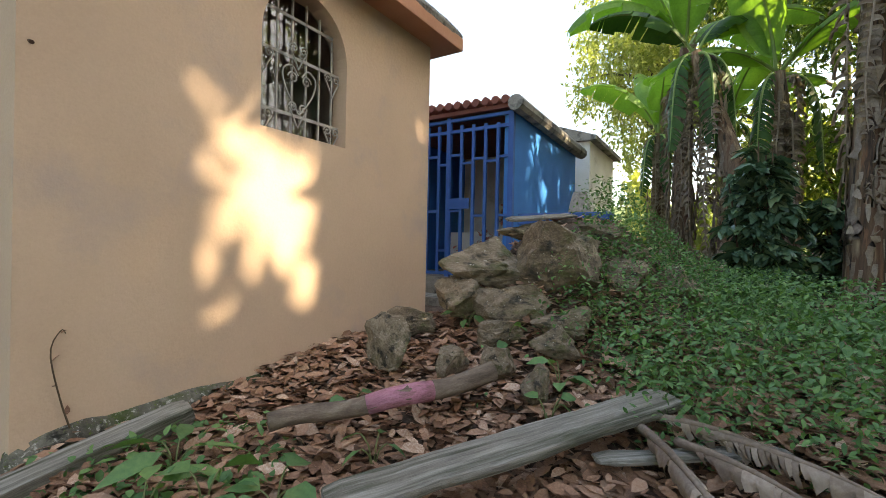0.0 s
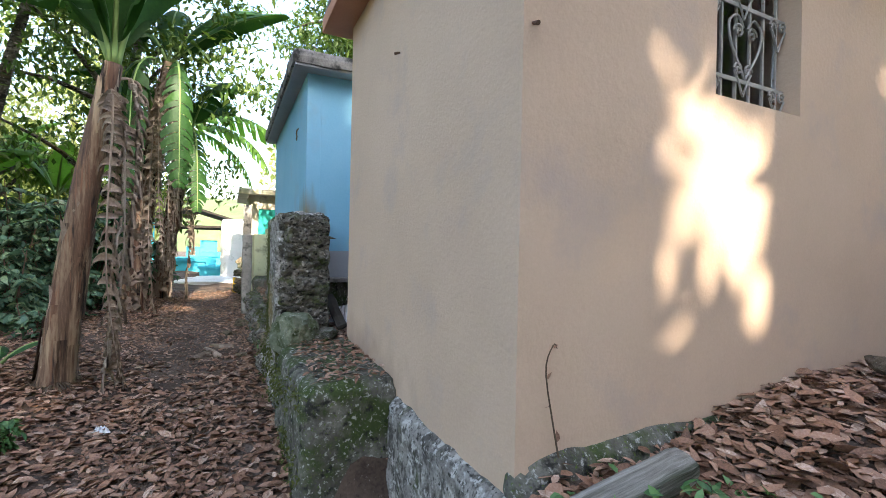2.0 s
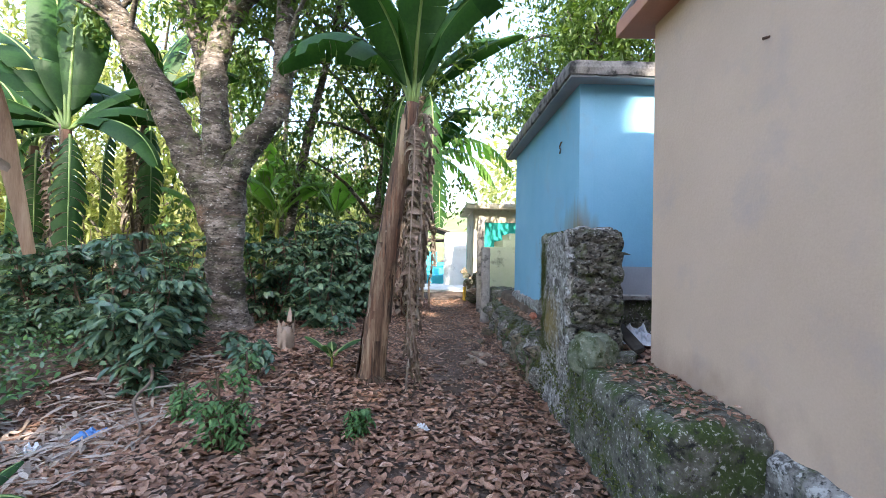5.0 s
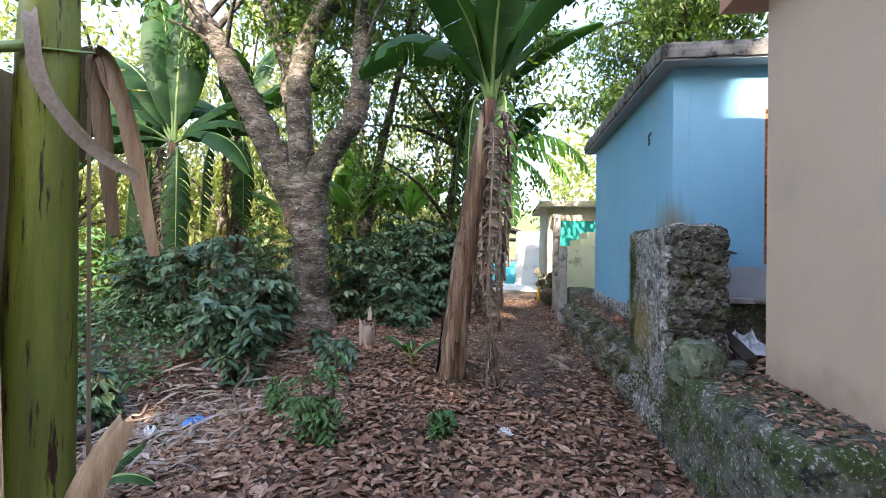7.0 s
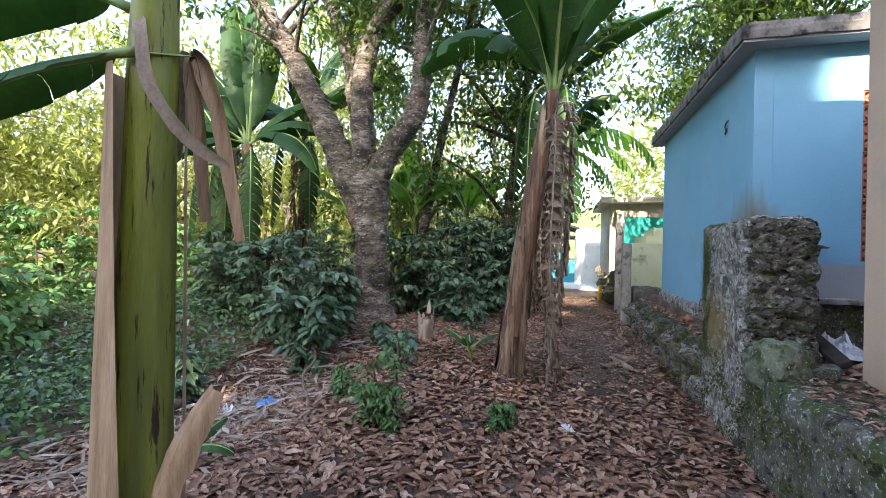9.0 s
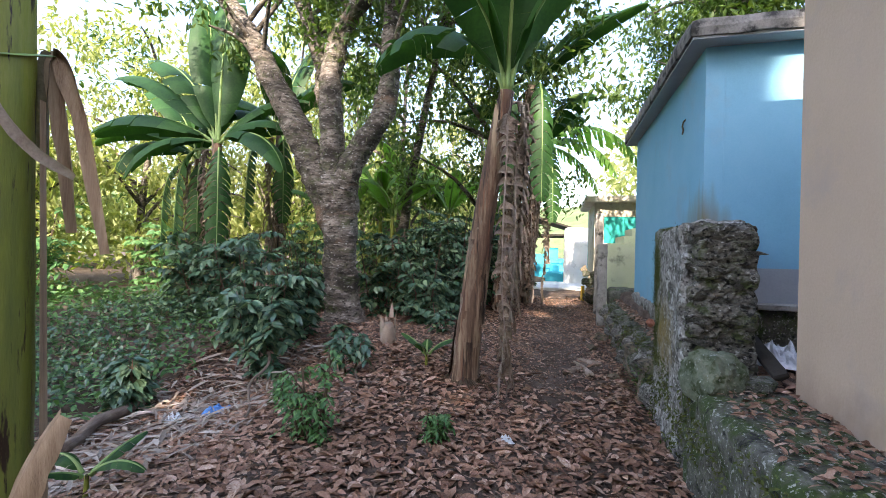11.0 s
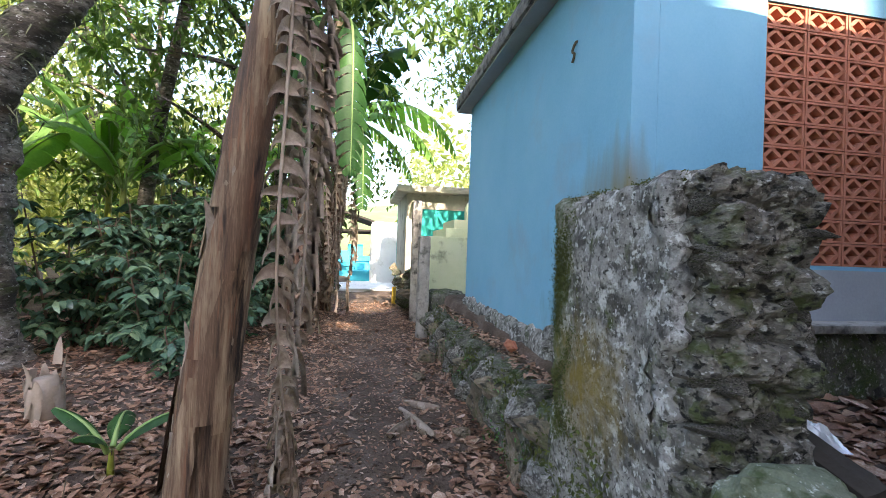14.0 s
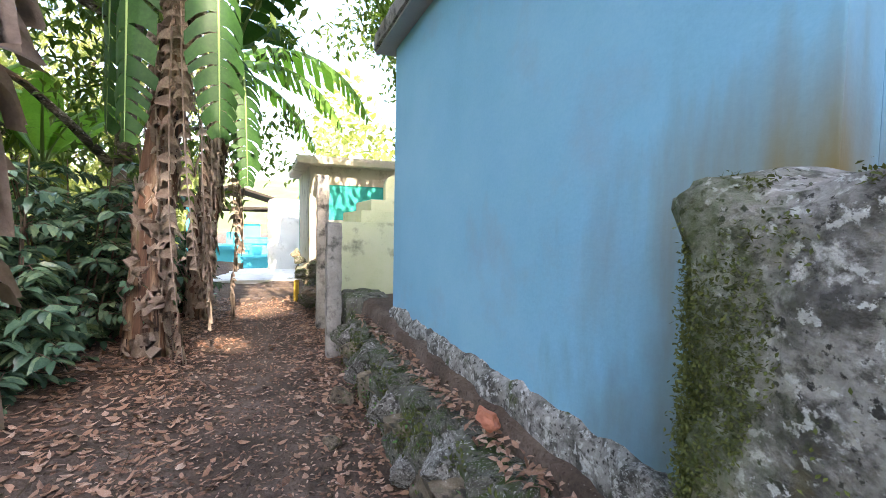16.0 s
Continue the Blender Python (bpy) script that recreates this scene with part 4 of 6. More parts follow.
def dry_ladder(parent, base, az, length, width, seed):
    """A dead leaf that hangs straight down: a pale midrib with curled scraps of blade on both sides."""
    rr = random.Random(seed)
    h = Vector((math.cos(radians(az)), math.sin(radians(az)), 0))
    s = Vector((-h.y, h.x, 0))
    b = Vector(base)
    c = [Vector(p) for p in bend([tuple(b), tuple(b + h * 0.13 + UP * 0.02), tuple(b + h * 0.17 - UP * 0.25), tuple(b + h * 0.16 + s * rr.uniform(-0.06, 0.06) - UP * length * 0.6), tuple(b + h * 0.10 + s * rr.uniform(-0.12, 0.12) - UP * length)], 48)]
    bm = bmesh.new()
    for i in range(9, 47):
        f = (i - 9) / 38
        for side in (1, -1):
            w = width * rr.uniform(0.45, 1.0) * (0.55 + 0.45 * math.sin(math.pi * min(1, f + 0.15)))
            o = s * side * rr.uniform(0.6, 1) + h * rr.uniform(-0.2, 0.7)
            o.normalize()
            drop = rr.uniform(0.02, 0.10) + (0.25 * f * f if rr.random() < 0.35 else 0)
            step = length / 40 * rr.uniform(0.7, 1.3)
            rows = []
            for k in range(5):
                u = k / 4
                ctr = c[i] + o * w * math.sin(u * 1.45) - UP * (drop * u * u + 0.01)
                hw = step * 0.55 * (1 - 0.75 * u)
                rows.append([bm.verts.new(ctr + UP * hw + h * 0.02 * u), bm.verts.new(ctr - h * 0.012), bm.verts.new(ctr - UP * hw + h * 0.02 * u)])
            for p, q in zip(rows, rows[1:]):
                for k in range(2):
                    bm.faces.new((p[k], p[k + 1], q[k + 1], q[k]))
    leaf = part("dead_leaf", bm, DRYBANANA, parent, "hanging dead leaf with curled scraps", shade=True)
    part("midrib", tube(bmesh.new(), c, [0.011 * (1 - 0.75 * i / 47) + 0.002 for i in range(48)], 6), RIBDRY, leaf, shade=True)
    return leaf


RIBDRY = mat("dry_midrib", [(0.26, 0.20, 0.15), (0.42, 0.34, 0.27)], 6, 0.8, 0.2, 60)


def flaps(parent, pts, radii, count, seed, size=(0.25, 0.6), material=None):
    """Loose strips of old sheath that peel off a stem."""
    rr = random.Random(seed)
    bm = bmesh.new()
    for _ in range(count):
        f = rr.uniform(0.08, 0.95) * (len(pts) - 1)
        i = int(f)
        b = Vector(pts[i]).lerp(Vector(pts[min(i + 1, len(pts) - 1)]), f - i)
        r = radii[i]
        a = rr.uniform(0, 2 * math.pi)
        L, w = rr.uniform(*size), rr.uniform(0.008, 0.035)
        down = 1 if rr.random() < 0.75 else -1
        curl = rr.uniform(0.1, 1.3) * L
        rows = []
        for k in range(6):
            u = k / 5
            out = r * 1.02 + 0.004 + 0.13 * curl * u * u
            ring = []
            for c in (-1, 0, 1):
                aa = a + c * w / max(r, 0.04) * (1 - 0.9 * u * u) + u * 0.5 * rr.uniform(-1, 1) * (L > 0.2)
                o = out - 0.010 * abs(c) * (1 - u)
                ring.append(bm.verts.new(b + Vector((math.cos(aa) * o, math.sin(aa) * o, -down * L * (u - 0.25 * curl * u * u * u)))))
            rows.append(ring)
        for p, q in zip(rows, rows[1:]):
            for c in range(2):
                bm.faces.new((p[c], p[c + 1], q[c + 1], q[c]))
    return tagged(part("loose_sheath", bm, material or DRYBANANA, parent, "peeling dry sheath strips", shade=True), kind="stuff")


def plates(parent, pts, radii, count, seed, material):
    """Long overlapping sheaths that wrap a stem."""
    rr = random.Random(seed)
    last = len(pts) - 1
    for _ in range(count):
        f0, ln = rr.uniform(0.0, 0.7), rr.uniform(0.2, 0.45)
        a, half, off = rr.uniform(0, 6.283), rr.uniform(0.25, 0.7), rr.uniform(0.003, 0.012)
        bm = bmesh.new()
        rows = []
        for k in range(11):
            u = k / 10
            f = min(1.0, f0 + ln * u) * last
            i = min(int(f), last - 1)
            b = Vector(pts[i]).lerp(Vector(pts[i + 1]), f - i)
            r = (radii[i] + (radii[i + 1] - radii[i]) * (f - i)) * 1.07 + off
            h = half * (1 - 0.8 * u ** 2.2) * (1 + 0.15 * rr.uniform(-1, 1))
            lift = 0.03 * max(0, u - 0.85) * rr.uniform(0, 4)
            rows.append([bm.verts.new(b + Vector((math.cos(a + h * c + 0.12 * u), math.sin(a + h * c + 0.12 * u), 0)) * (r + lift)) for c in (-1, -0.5, 0, 0.5, 1)])
        for p, q in zip(rows, rows[1:]):
            for c in range(4):
                bm.faces.new((p[c], p[c + 1], q[c + 1], q[c]))
        part("sheath", bm, material, parent, shade=True)


def banana(x, y, top, r0, height, leaf_list, label, dry_stem=True, strips=30, seed=0, stem=None, group="", strip_size=(0.10, 0.40), sheaths=0, blade=None):
    """A banana plant: stem from (x, y) on the ground, leaning by top, with leaves of (azimuth, length, width, e0, e1, tear, dry)."""
    z = on_ground(x, y) - 0.03
    plant = thing("banana_plant", label, "banana plant", pose(x, y, z), group)
    pts = [Vector(p) for p in bend([(0, 0, 0), (top[0] * 0.4, top[1] * 0.35, height * 0.45), (top[0], top[1], height)], 16)]
    radii = [r0 * (1.18 if i == 0 else 1.0 - 0.50 * (i / 15) ** 1.2) for i in range(16)]
    bm = bmesh.new()
    tube(bm, pts, radii, 16, 0.10, 2.2)
    part("stem", bm, stem or (STEMDRY if dry_stem else STEMGREEN), plant, shade=True)
    if sheaths:
        plates(plant, pts, radii, sheaths, seed + 5, STEMDRY)
    if strips:
        flaps(plant, pts, radii, strips, seed, strip_size)
    for k, (az, L, w, e0, e1, tear, dry) in enumerate(leaf_list):
        at = pts[-1] if not dry else pts[-2 - k % 4]
        if dry:
            dry_ladder(plant, at + Vector((math.cos(radians(az)), math.sin(radians(az)), 0)) * 0.03, az, L, w * 0.38, seed * 31 + k)
            continue
        banana_leaf(plant, at + Vector((math.cos(radians(az)), math.sin(radians(az)), 0)) * 0.03, az, L, w, e0, e1, tear, dry, seed * 31 + k, droop=0.3, material=blade)
    return plant


# the dry leaning stem beside the path
d1 = banana(-5.56, -1.64, (0.05, 0.38), 0.135, 2.85,
       [(75, 2.1, 0.55, 80, -5, 0.1, False), (-100, 1.9, 0.6, 72, -55, 0.3, False), (150, 1.5, 0.45, 84, 20, 0.1, False), (15, 1.8, 0.5, 84, 25, 0.1, False), (-40, 1.6, 0.5, 80, 0, 0.2, False),
        (25, 2.5, 0.32, 0, 0, 0, True), (70, 2.2, 0.36, 0, 0, 0, True), (140, 1.8, 0.30, 0, 0, 0, True), (105, 1.5, 0.3, 0, 0, 0, True)],
       "dead leaning banana stem with hanging dry leaves beside the path", strips=46, strip_size=(0.06, 0.20), sheaths=26, seed=1, group="bananas by the path")
d2 = banana(-9.75, -1.82, (0.15, 0.52), 0.185, 4.25,
       [(-110, 2.2, 0.6, 68, -30, 0.3, False), (110, 2.2, 0.55, 70, 10, 0.15, False), (180, 2.2, 0.55, 76, 10, 0.2, False), (75, 2.2, 0.5, 48, 5, 0.1, False),
        (100, 2.4, 0.35, 0, 0, 0, True), (50, 2.9, 0.35, 0, 0, 0, True), (0, 2.6, 0.35, 0, 0, 0, True), (-60, 2.7, 0.35, 0, 0, 0, True), (20, 1.6, 0.35, 0, 0, 0, True), (80, 3.3, 0.35, 0, 0, 0, True), (-20, 3.4, 0.35, 0, 0, 0, True)],
       "tall banana plant with shaggy stem and torn hanging leaves", strips=520, sheaths=14, seed=2, group="bananas by the path", strip_size=(0.12, 0.5))
for k, (az, dy, L, w) in enumerate(((-38, -0.10, 2.6, 0.62), (15, 0.08, 2.5, 0.60), (-100, -0.2, 2.4, 0.6))):
    torn_leaf(d2, (0.17, 0.52 + dy, 4.2), az, L, w, 35, -88, 90 + k, 7, 0.15, 0.5)
d3 = banana(-11.6, -1.6, (0.25, 0.5), 0.16, 3.5,
       [(30, 2.2, 0.6, 60, -40, 0.5, False), (150, 2.2, 0.6, 66, -20, 0.4, False), (-80, 2.3, 0.6, 64, -30, 0.4, False), (100, 2.3, 0.4, 0, 0, 0, True), (20, 2.4, 0.4, 0, 0, 0, True), (60, 1.9, 0.4, 0, 0, 0, True)],
       "banana plant with a ragged dry stem beside the path", strips=320, sheaths=10, seed=3, group="bananas by the path", strip_size=(0.12, 0.5))
torn_leaf(d3, (0.25, 0.5, 3.5), 20, 2.0, 0.55, 30, -86, 96, 6, 0.15, 0.45)
d4 = banana(-13.4, -1.75, (0.2, 0.35), 0.15, 4.0,
       [(-90, 2.3, 0.6, 64, -30, 0.4, False), (180, 2.2, 0.6, 66, -20, 0.4, False), (10, 1.9, 0.4, 0, 0, 0, True)],
       "banana plant with long torn leaves arching over the path", strips=160, sheaths=6, seed=5, group="bananas by the path")
# These arching leaves take the brighter green that has sunlight in it.
for k, (az, L, e0, e1, w) in enumerate(((88, 3.1, 48, -72, 0.72), (70, 2.5, 22, -70, 0.62), (100, 2.2, 0, -75, 0.5))):
    torn_leaf(d4, (0.22, 0.38, 4.0), az, L, w, e0, e1, 110 + k, 0.9, 0.75, 0.2, SUNLITBANANA)
# green stem close to the walker
gb = banana(-2.42, -2.74, (-0.02, 0.02), 0.125, 3.1,
       [(95, 2.0, 0.55, 45, -20, 0.1, False), (-150, 2.0, 0.55, 55, -10, 0.1, False), (-60, 2.2, 0.6, 60, 0, 0.2, False), (190, 2.0, 0.5, 60, -20, 0.2, False)],
       "thick yellow-green banana stem with torn dry sheaths", dry_stem=False, strips=0, seed=4)
bm = bmesh.new()
for a0, a1, z0, z1 in ((-1.7, 0.62, 0.0, 1.98), (1.95, 2.35, 0.0, 1.9)):
    rows = []
    for i in range(15):
        f = i / 14
        z = z0 + (z1 - z0) * f
        r = 0.165 - 0.03 * z / 2
        rows.append([bm.verts.new((math.cos(a0 + (a1 - a0) * c / 8 * (1 - 0.3 * f)) * r, math.sin(a0 + (a1 - a0) * c / 8 * (1 - 0.3 * f)) * r, z)) for c in range(9)])
    for p, q in zip(rows, rows[1:]):
        for c in range(8):
            bm.faces.new((p[c], p[c + 1], q[c + 1], q[c]))
part("old_sheath", bm, SHEATH, gb, "tan dry sheath", shade=True)
banana_leaf(gb, (0.10, 0.06, 2.02), -84, 1.0, 0.24, -2, -32, 0.0, False, 81)
banana_leaf(gb, (0.0, -0.10, 2.25), -80, 1.1, 0.36, 25, -50, 0.05, False, 82)
strap(gb, [(0.06, 0.02, 2.16), (0.10, 0.09, 2.08), (0.11, 0.15, 1.88), (0.06, 0.27, 1.70), (0.02, 0.41, 1.60)], 0.065, DRYBANANA, label="twisted dry leaf end")
strap(gb, [(0.10, 0.06, 2.02), (-0.02, 0.10, 2.06), (-0.13, 0.08, 2.10)], 0.03, MIDRIB, "leaf_stalk")
for k, (dy, ln) in enumerate(((-0.09, 0.42), (0.07, 0.70), (0.24, 0.78))):
    strap(gb, [(-0.13, 0.07, 2.11), (-0.14, 0.07 + dy * 0.3, 2.05), (-0.16, 0.07 + dy * 0.65, 1.80), (-0.18, 0.07 + dy, 2.11 - ln)], 0.085, SHEATH if k else DRYBANANA, fold=0.5, label="folded hanging dry leaf")
strap(gb, [(0.10, 0.14, 0.05), (0.08, 0.15, 0.30), (0.06, 0.24, 0.55), (0.02, 0.36, 0.78)], 0.13, SHEATH, label="peeling tan sheath")

# clump behind the tree, and young ones
def leafset(n, L, w, seed, e=(70, -10), tear=0.2):
    rr = random.Random(seed)
    return [(360 * k / n + rr.uniform(-25, 25), L * rr.uniform(0.8, 1.15), w * rr.uniform(0.85, 1.1), rr.uniform(e[0] - 18, e[0] + 12), e[1] + rr.uniform(-40, 35), tear, False) for k in range(n)]


CLUMP = [(-7.6, -6.45, 2.9, [(190, 2.9, 0.86, 89, 78, 0.0, False), (240, 2.7, 0.75, 84, 66, 0.0, False), (272, 2.5, 0.85, 60, -5, 0.1, False), (290, 2.1, 0.8, 36, -40, 0.1, False), (258, 2.6, 0.8, 70, 10, 0.15, False), (95, 1.6, 0.6, 40, -40, 0.1, False), (75, 1.9, 0.6, 20, -70, 0.1, False), (130, 1.8, 0.6, 60, 0, 0.1, False), (320, 1.6, 0.5, 10, -80, 0.2, False)]),
         (-9.1, -6.3, 3.5, [(150, 2.2, 0.7, 84, 50, 0.05, False), (90, 2.0, 0.66, 66, -20, 0.1, False), (30, 2.0, 0.6, 60, -10, 0.1, False), (270, 2.0, 0.6, 56, -30, 0.1, False), (340, 1.9, 0.55, 30, -75, 0.3, False)]),
         (-8.6, -7.8, 2.9, [(260, 2.3, 0.7, 72, 10, 0.15, False), (200, 2.2, 0.7, 84, 50, 0.05, False), (300, 2.0, 0.6, 50, -50, 0.2, False), (60, 2.0, 0.6, 60, -30, 0.2, False), (350, 1.8, 0.55, 30, -80, 0.3, False)])]
for k, (x, y, h, lv) in enumerate(CLUMP):
    c = banana(x, y, (0.05, 0.05), 0.13, h, lv + [(30, 1.9, 0.34, 0, 0, 0, True), (340, 1.8, 0.34, 0, 0, 0, True), (80, 1.7, 0.34, 0, 0, 0, True), (290, 1.7, 0.34, 0, 0, 0, True)],
           "lush green banana plant behind the coffee shrubs", strips=60, seed=11 + k, group="banana clump")
    torn_leaf(c, (0.08, 0.12, h - 0.1), 40, 2.0, 0.5, 10, -88, 130 + k, 6, 0.2, 0.5)
    torn_leaf(c, (0.08, -0.1, h - 0.1), -35, 2.1, 0.5, 10, -88, 140 + k, 6, 0.2, 0.5)
for x, y, h, n, L, s in ((-10.6, -4.4, 1.9, 6, 1.5, 21), (-11.8, -5.2, 2.3, 7, 1.7, 22), (-12.6, -3.6, 2.1, 6, 1.6, 23), (-10.0, -5.6, 1.7, 6, 1.6, 24), (-13.4, -5.0, 2.5, 7, 1.8, 25), (-14.2, -3.9, 2.3, 6, 1.7, 26)):
    banana(x, y, (0, 0), 0.08, h, leafset(n, L, 0.42, s, (72, -5), 0.05), "young banana plant with bright upright leaves", dry_stem=False, strips=4, seed=s, group="young bananas", blade=SUNLITBANANA)
# bananas on the far side of the bank
SLOPE = [(-0.25, 7.0, 3.0, (0.0, 0.0), [(212, 2.0, 0.5, 62, -62, 0.3, False), (205, 2.1, 0.72, 72, 25, 0.05, False), (160, 2.0, 0.6, 82, 55, 0.05, False), (60, 2.0, 0.55, 55, -40, 0.3, False), (28, 1.9, 0.6, 45, -25, 0.1, False), (280, 1.7, 0.6, 66, 10, 0.1, False)]),
         (0.95, 7.1, 2.5, (-0.15, 0.0), [(140, 2.1, 0.78, 86, 66, 0.02, False), (230, 1.9, 0.7, 80, 45, 0.05, False), (30, 2.0, 0.6, 60, -20, 0.2, False), (205, 1.6, 0.5, 40, -50, 0.2, False), (330, 1.8, 0.55, 50, -30, 0.2, False)]),
         (0.65, 5.9, 2.9, (-0.75, 0.6), [(200, 1.5, 0.5, 60, -30, 0.3, False), (60, 1.6, 0.5, 60, -10, 0.2, False)]),
         (1.28, 5.2, 3.4, (0.05, 0.1), [(210, 2.0, 0.6, 55, -60, 0.4, False), (120, 2.2, 0.6, 66, -20, 0.4, False), (250, 2.0, 0.6, 50, -50, 0.4, False), (30, 2.0, 0.6, 60, -30, 0.3, False)]),
         (2.3, 7.6, 3.3, (0, 0), [(200, 2.2, 0.6, 66, -30, 0.4, False), (120, 2.2, 0.6, 70, 0, 0.3, False), (40, 2.2, 0.6, 60, -30, 0.4, False), (280, 2.2, 0.6, 60, -40, 0.4, False)]),
         (-0.9, 10.0, 2.4, (0, 0), [(210, 2.0, 0.6, 70, -20, 0.3, False), (120, 2.0, 0.6, 80, 30, 0.1, False), (30, 2.0, 0.6, 66, -30, 0.3, False), (280, 2.0, 0.6, 60, -30, 0.3, False)]),
         (0.3, 10.4, 2.6, (0, 0), [(200, 2.0, 0.6, 70, -20, 0.3, False), (110, 2.0, 0.6, 80, 30, 0.1, False), (20, 2.0, 0.6, 66, -30, 0.3, False), (290, 2.0, 0.6, 60, -30, 0.3, False)])]
for k, (x, y, h, lean, lv) in enumerate(SLOPE):
    # Plants 0, 1, 5 and 6 take the leaf colour with sunlight in it.
    c = banana(x, y, lean, 0.15, h, lv + [(200, 2.1, 0.4, 0, 0, 0, True), (260, 1.9, 0.4, 0, 0, 0, True), (300, 1.8, 0.4, 0, 0, 0, True), (340, 2.2, 0.4, 0, 0, 0, True)],
           "tall shaggy banana plant on the shaded slope", strips=120, seed=31 + k, group="bananas on the slope", blade=SUNLITBANANA if k in (0, 1, 5, 6) else None)
    for m, az in enumerate((350, 240, 300)[:1 + k % 3]):
        torn_leaf(c, (lean[0], lean[1], h - 0.05), az, 1.5, 0.36, 20, -86, 150 + 3 * k + m, 5, 0.2, 0.6)
# little sprout by the dead stem and by the green stem
for x, y, s in ((-5.75, -2.08, 41), (-3.25, -3.40, 42)):
    banana(x, y, (0, 0), 0.02, 0.16, leafset(4, 0.34, 0.12, s, (50, 0), 0.0), "small banana sucker among dead leaves", dry_stem=False, strips=0, seed=s, group="banana suckers")


# ---------------------------------------------------------------- the large tree
tree = thing("tree", "large forked tree with pale ringed bark and moss", "tree", pose(-7.65, -4.05, on_ground(-7.65, -4.05) - 0.05))
bm = bmesh.new()
tube(bm, bend([(0, 0.0, 0), (-0.02, -0.05, 0.65), (0.0, -0.05, 1.19), (0.0, -0.13, 1.81), (0.02, -0.18, 2.35)], 90), list(np.interp(np.linspace(0, 10, 90), range(11), [0.36, 0.29, 0.265, 0.255, 0.25, 0.255, 0.27, 0.30, 0.34, 0.36, 0.22])), 30, 0.22, 3, True, 0.06)
part("trunk", bm, BARK, tree, shade=True)
FORKS = [[(0, -0.16, 1.55), (0.04, -0.42, 2.19), (0.08, -0.86, 3.11), (0.1, -1.27, 3.88), (0.1, -1.69, 4.58), (0.1, -2.27, 5.41)],
         [(-0.1, -0.18, 1.9), (-0.2, -0.32, 2.73), (-0.25, -0.49, 3.64), (-0.3, -0.67, 4.38), (-0.3, -1.0, 5.26), (-0.3, -1.5, 6.2)],
         [(0.05, -0.10, 1.8), (0.1, -0.20, 2.9), (0.1, -0.24, 3.8), (0.1, -0.07, 4.51), (0.1, 0.31, 5.09), (0.1, 0.8, 5.9)],
         [(0.05, -0.08, 1.75), (0.1, 0.06, 2.26), (0.1, 0.32, 2.75), (0.1, 0.66, 3.26), (0.1, 0.77, 3.99), (0.1, 0.78, 4.51), (0.1, 0.85, 5.9)]]
tips = []
for k, pts in enumerate(FORKS):
    c = bend(pts, 22)
    r0 = (0.255, 0.19, 0.20, 0.215)[k]
    part("limb", tube(bmesh.new(), bend(pts, 130), [r0 * (1 - 0.45 * i / 129) for i in range(130)], 22, 0.28, 3, True, 0.08), BARK, tree, shade=True)
    end = Vector(c[-1])
    for j in range(5):
        a = random.Random(k * 9 + j).uniform(0, 6.28)
        q = Vector(c[15 + j]) + Vector((math.cos(a), math.sin(a), 0.5)) * (0.8 + 0.25 * j)
        tube_pts = bend([c[14 + j], tuple((Vector(c[14 + j]) + q) / 2 + Vector((0, 0, 0.15))), tuple(q)], 8)
        part("branch", tube(bmesh.new(), tube_pts, [0.05 * (1 - 0.7 * i / 7) for i in range(8)], 7), BARK, tree, shade=True)
        tips.append(q)


def crown(parent, tips, spread, n, size, material, fine=False, name="crown"):
    """Leaves in uneven clumps round the tips of the branches."""
    tips = np.array([tuple(t) for t in tips])
    sub = np.repeat(tips, 5, 0) + R.normal(0, spread, (len(tips) * 5, 3)) * (1, 1, 0.7)
    pick = sub[R.integers(0, len(sub), n)]
    p = pick + R.normal(0, spread * 0.32, (n, 3))
    d = R.normal(0, 1, (n, 3)) + (0, 0, -0.5)
    return leaves(name, p, d, size * R.uniform(0.7, 1.25, n), size * 0.42, material, parent, fine=fine, droop=0.2)


crown(tree, tips, 0.45, 5200, 0.15, TREELEAF)
# tufts of moss and air plants on the limbs
tuft = []
for pts in FORKS:
    c = bend(pts, 22)
    for i in range(2, 16, 2):
        tuft += [np.array(c[i]) + R.normal(0, 0.15, 3) for _ in range(70)]
tuft = np.array(tuft)
air = leaves("air_plant", tuft, R.normal(0, 1, (len(tuft), 3)) + (0, 0, -0.2), R.uniform(0.08, 0.22, len(tuft)), 0.012, mat("air_plant", [(0.06, 0.075, 0.03), (0.16, 0.16, 0.085)], 8, 0.8, 0.1, 60, island=0.6), tree, None, 0.5)
air["kind"] = "stuff"


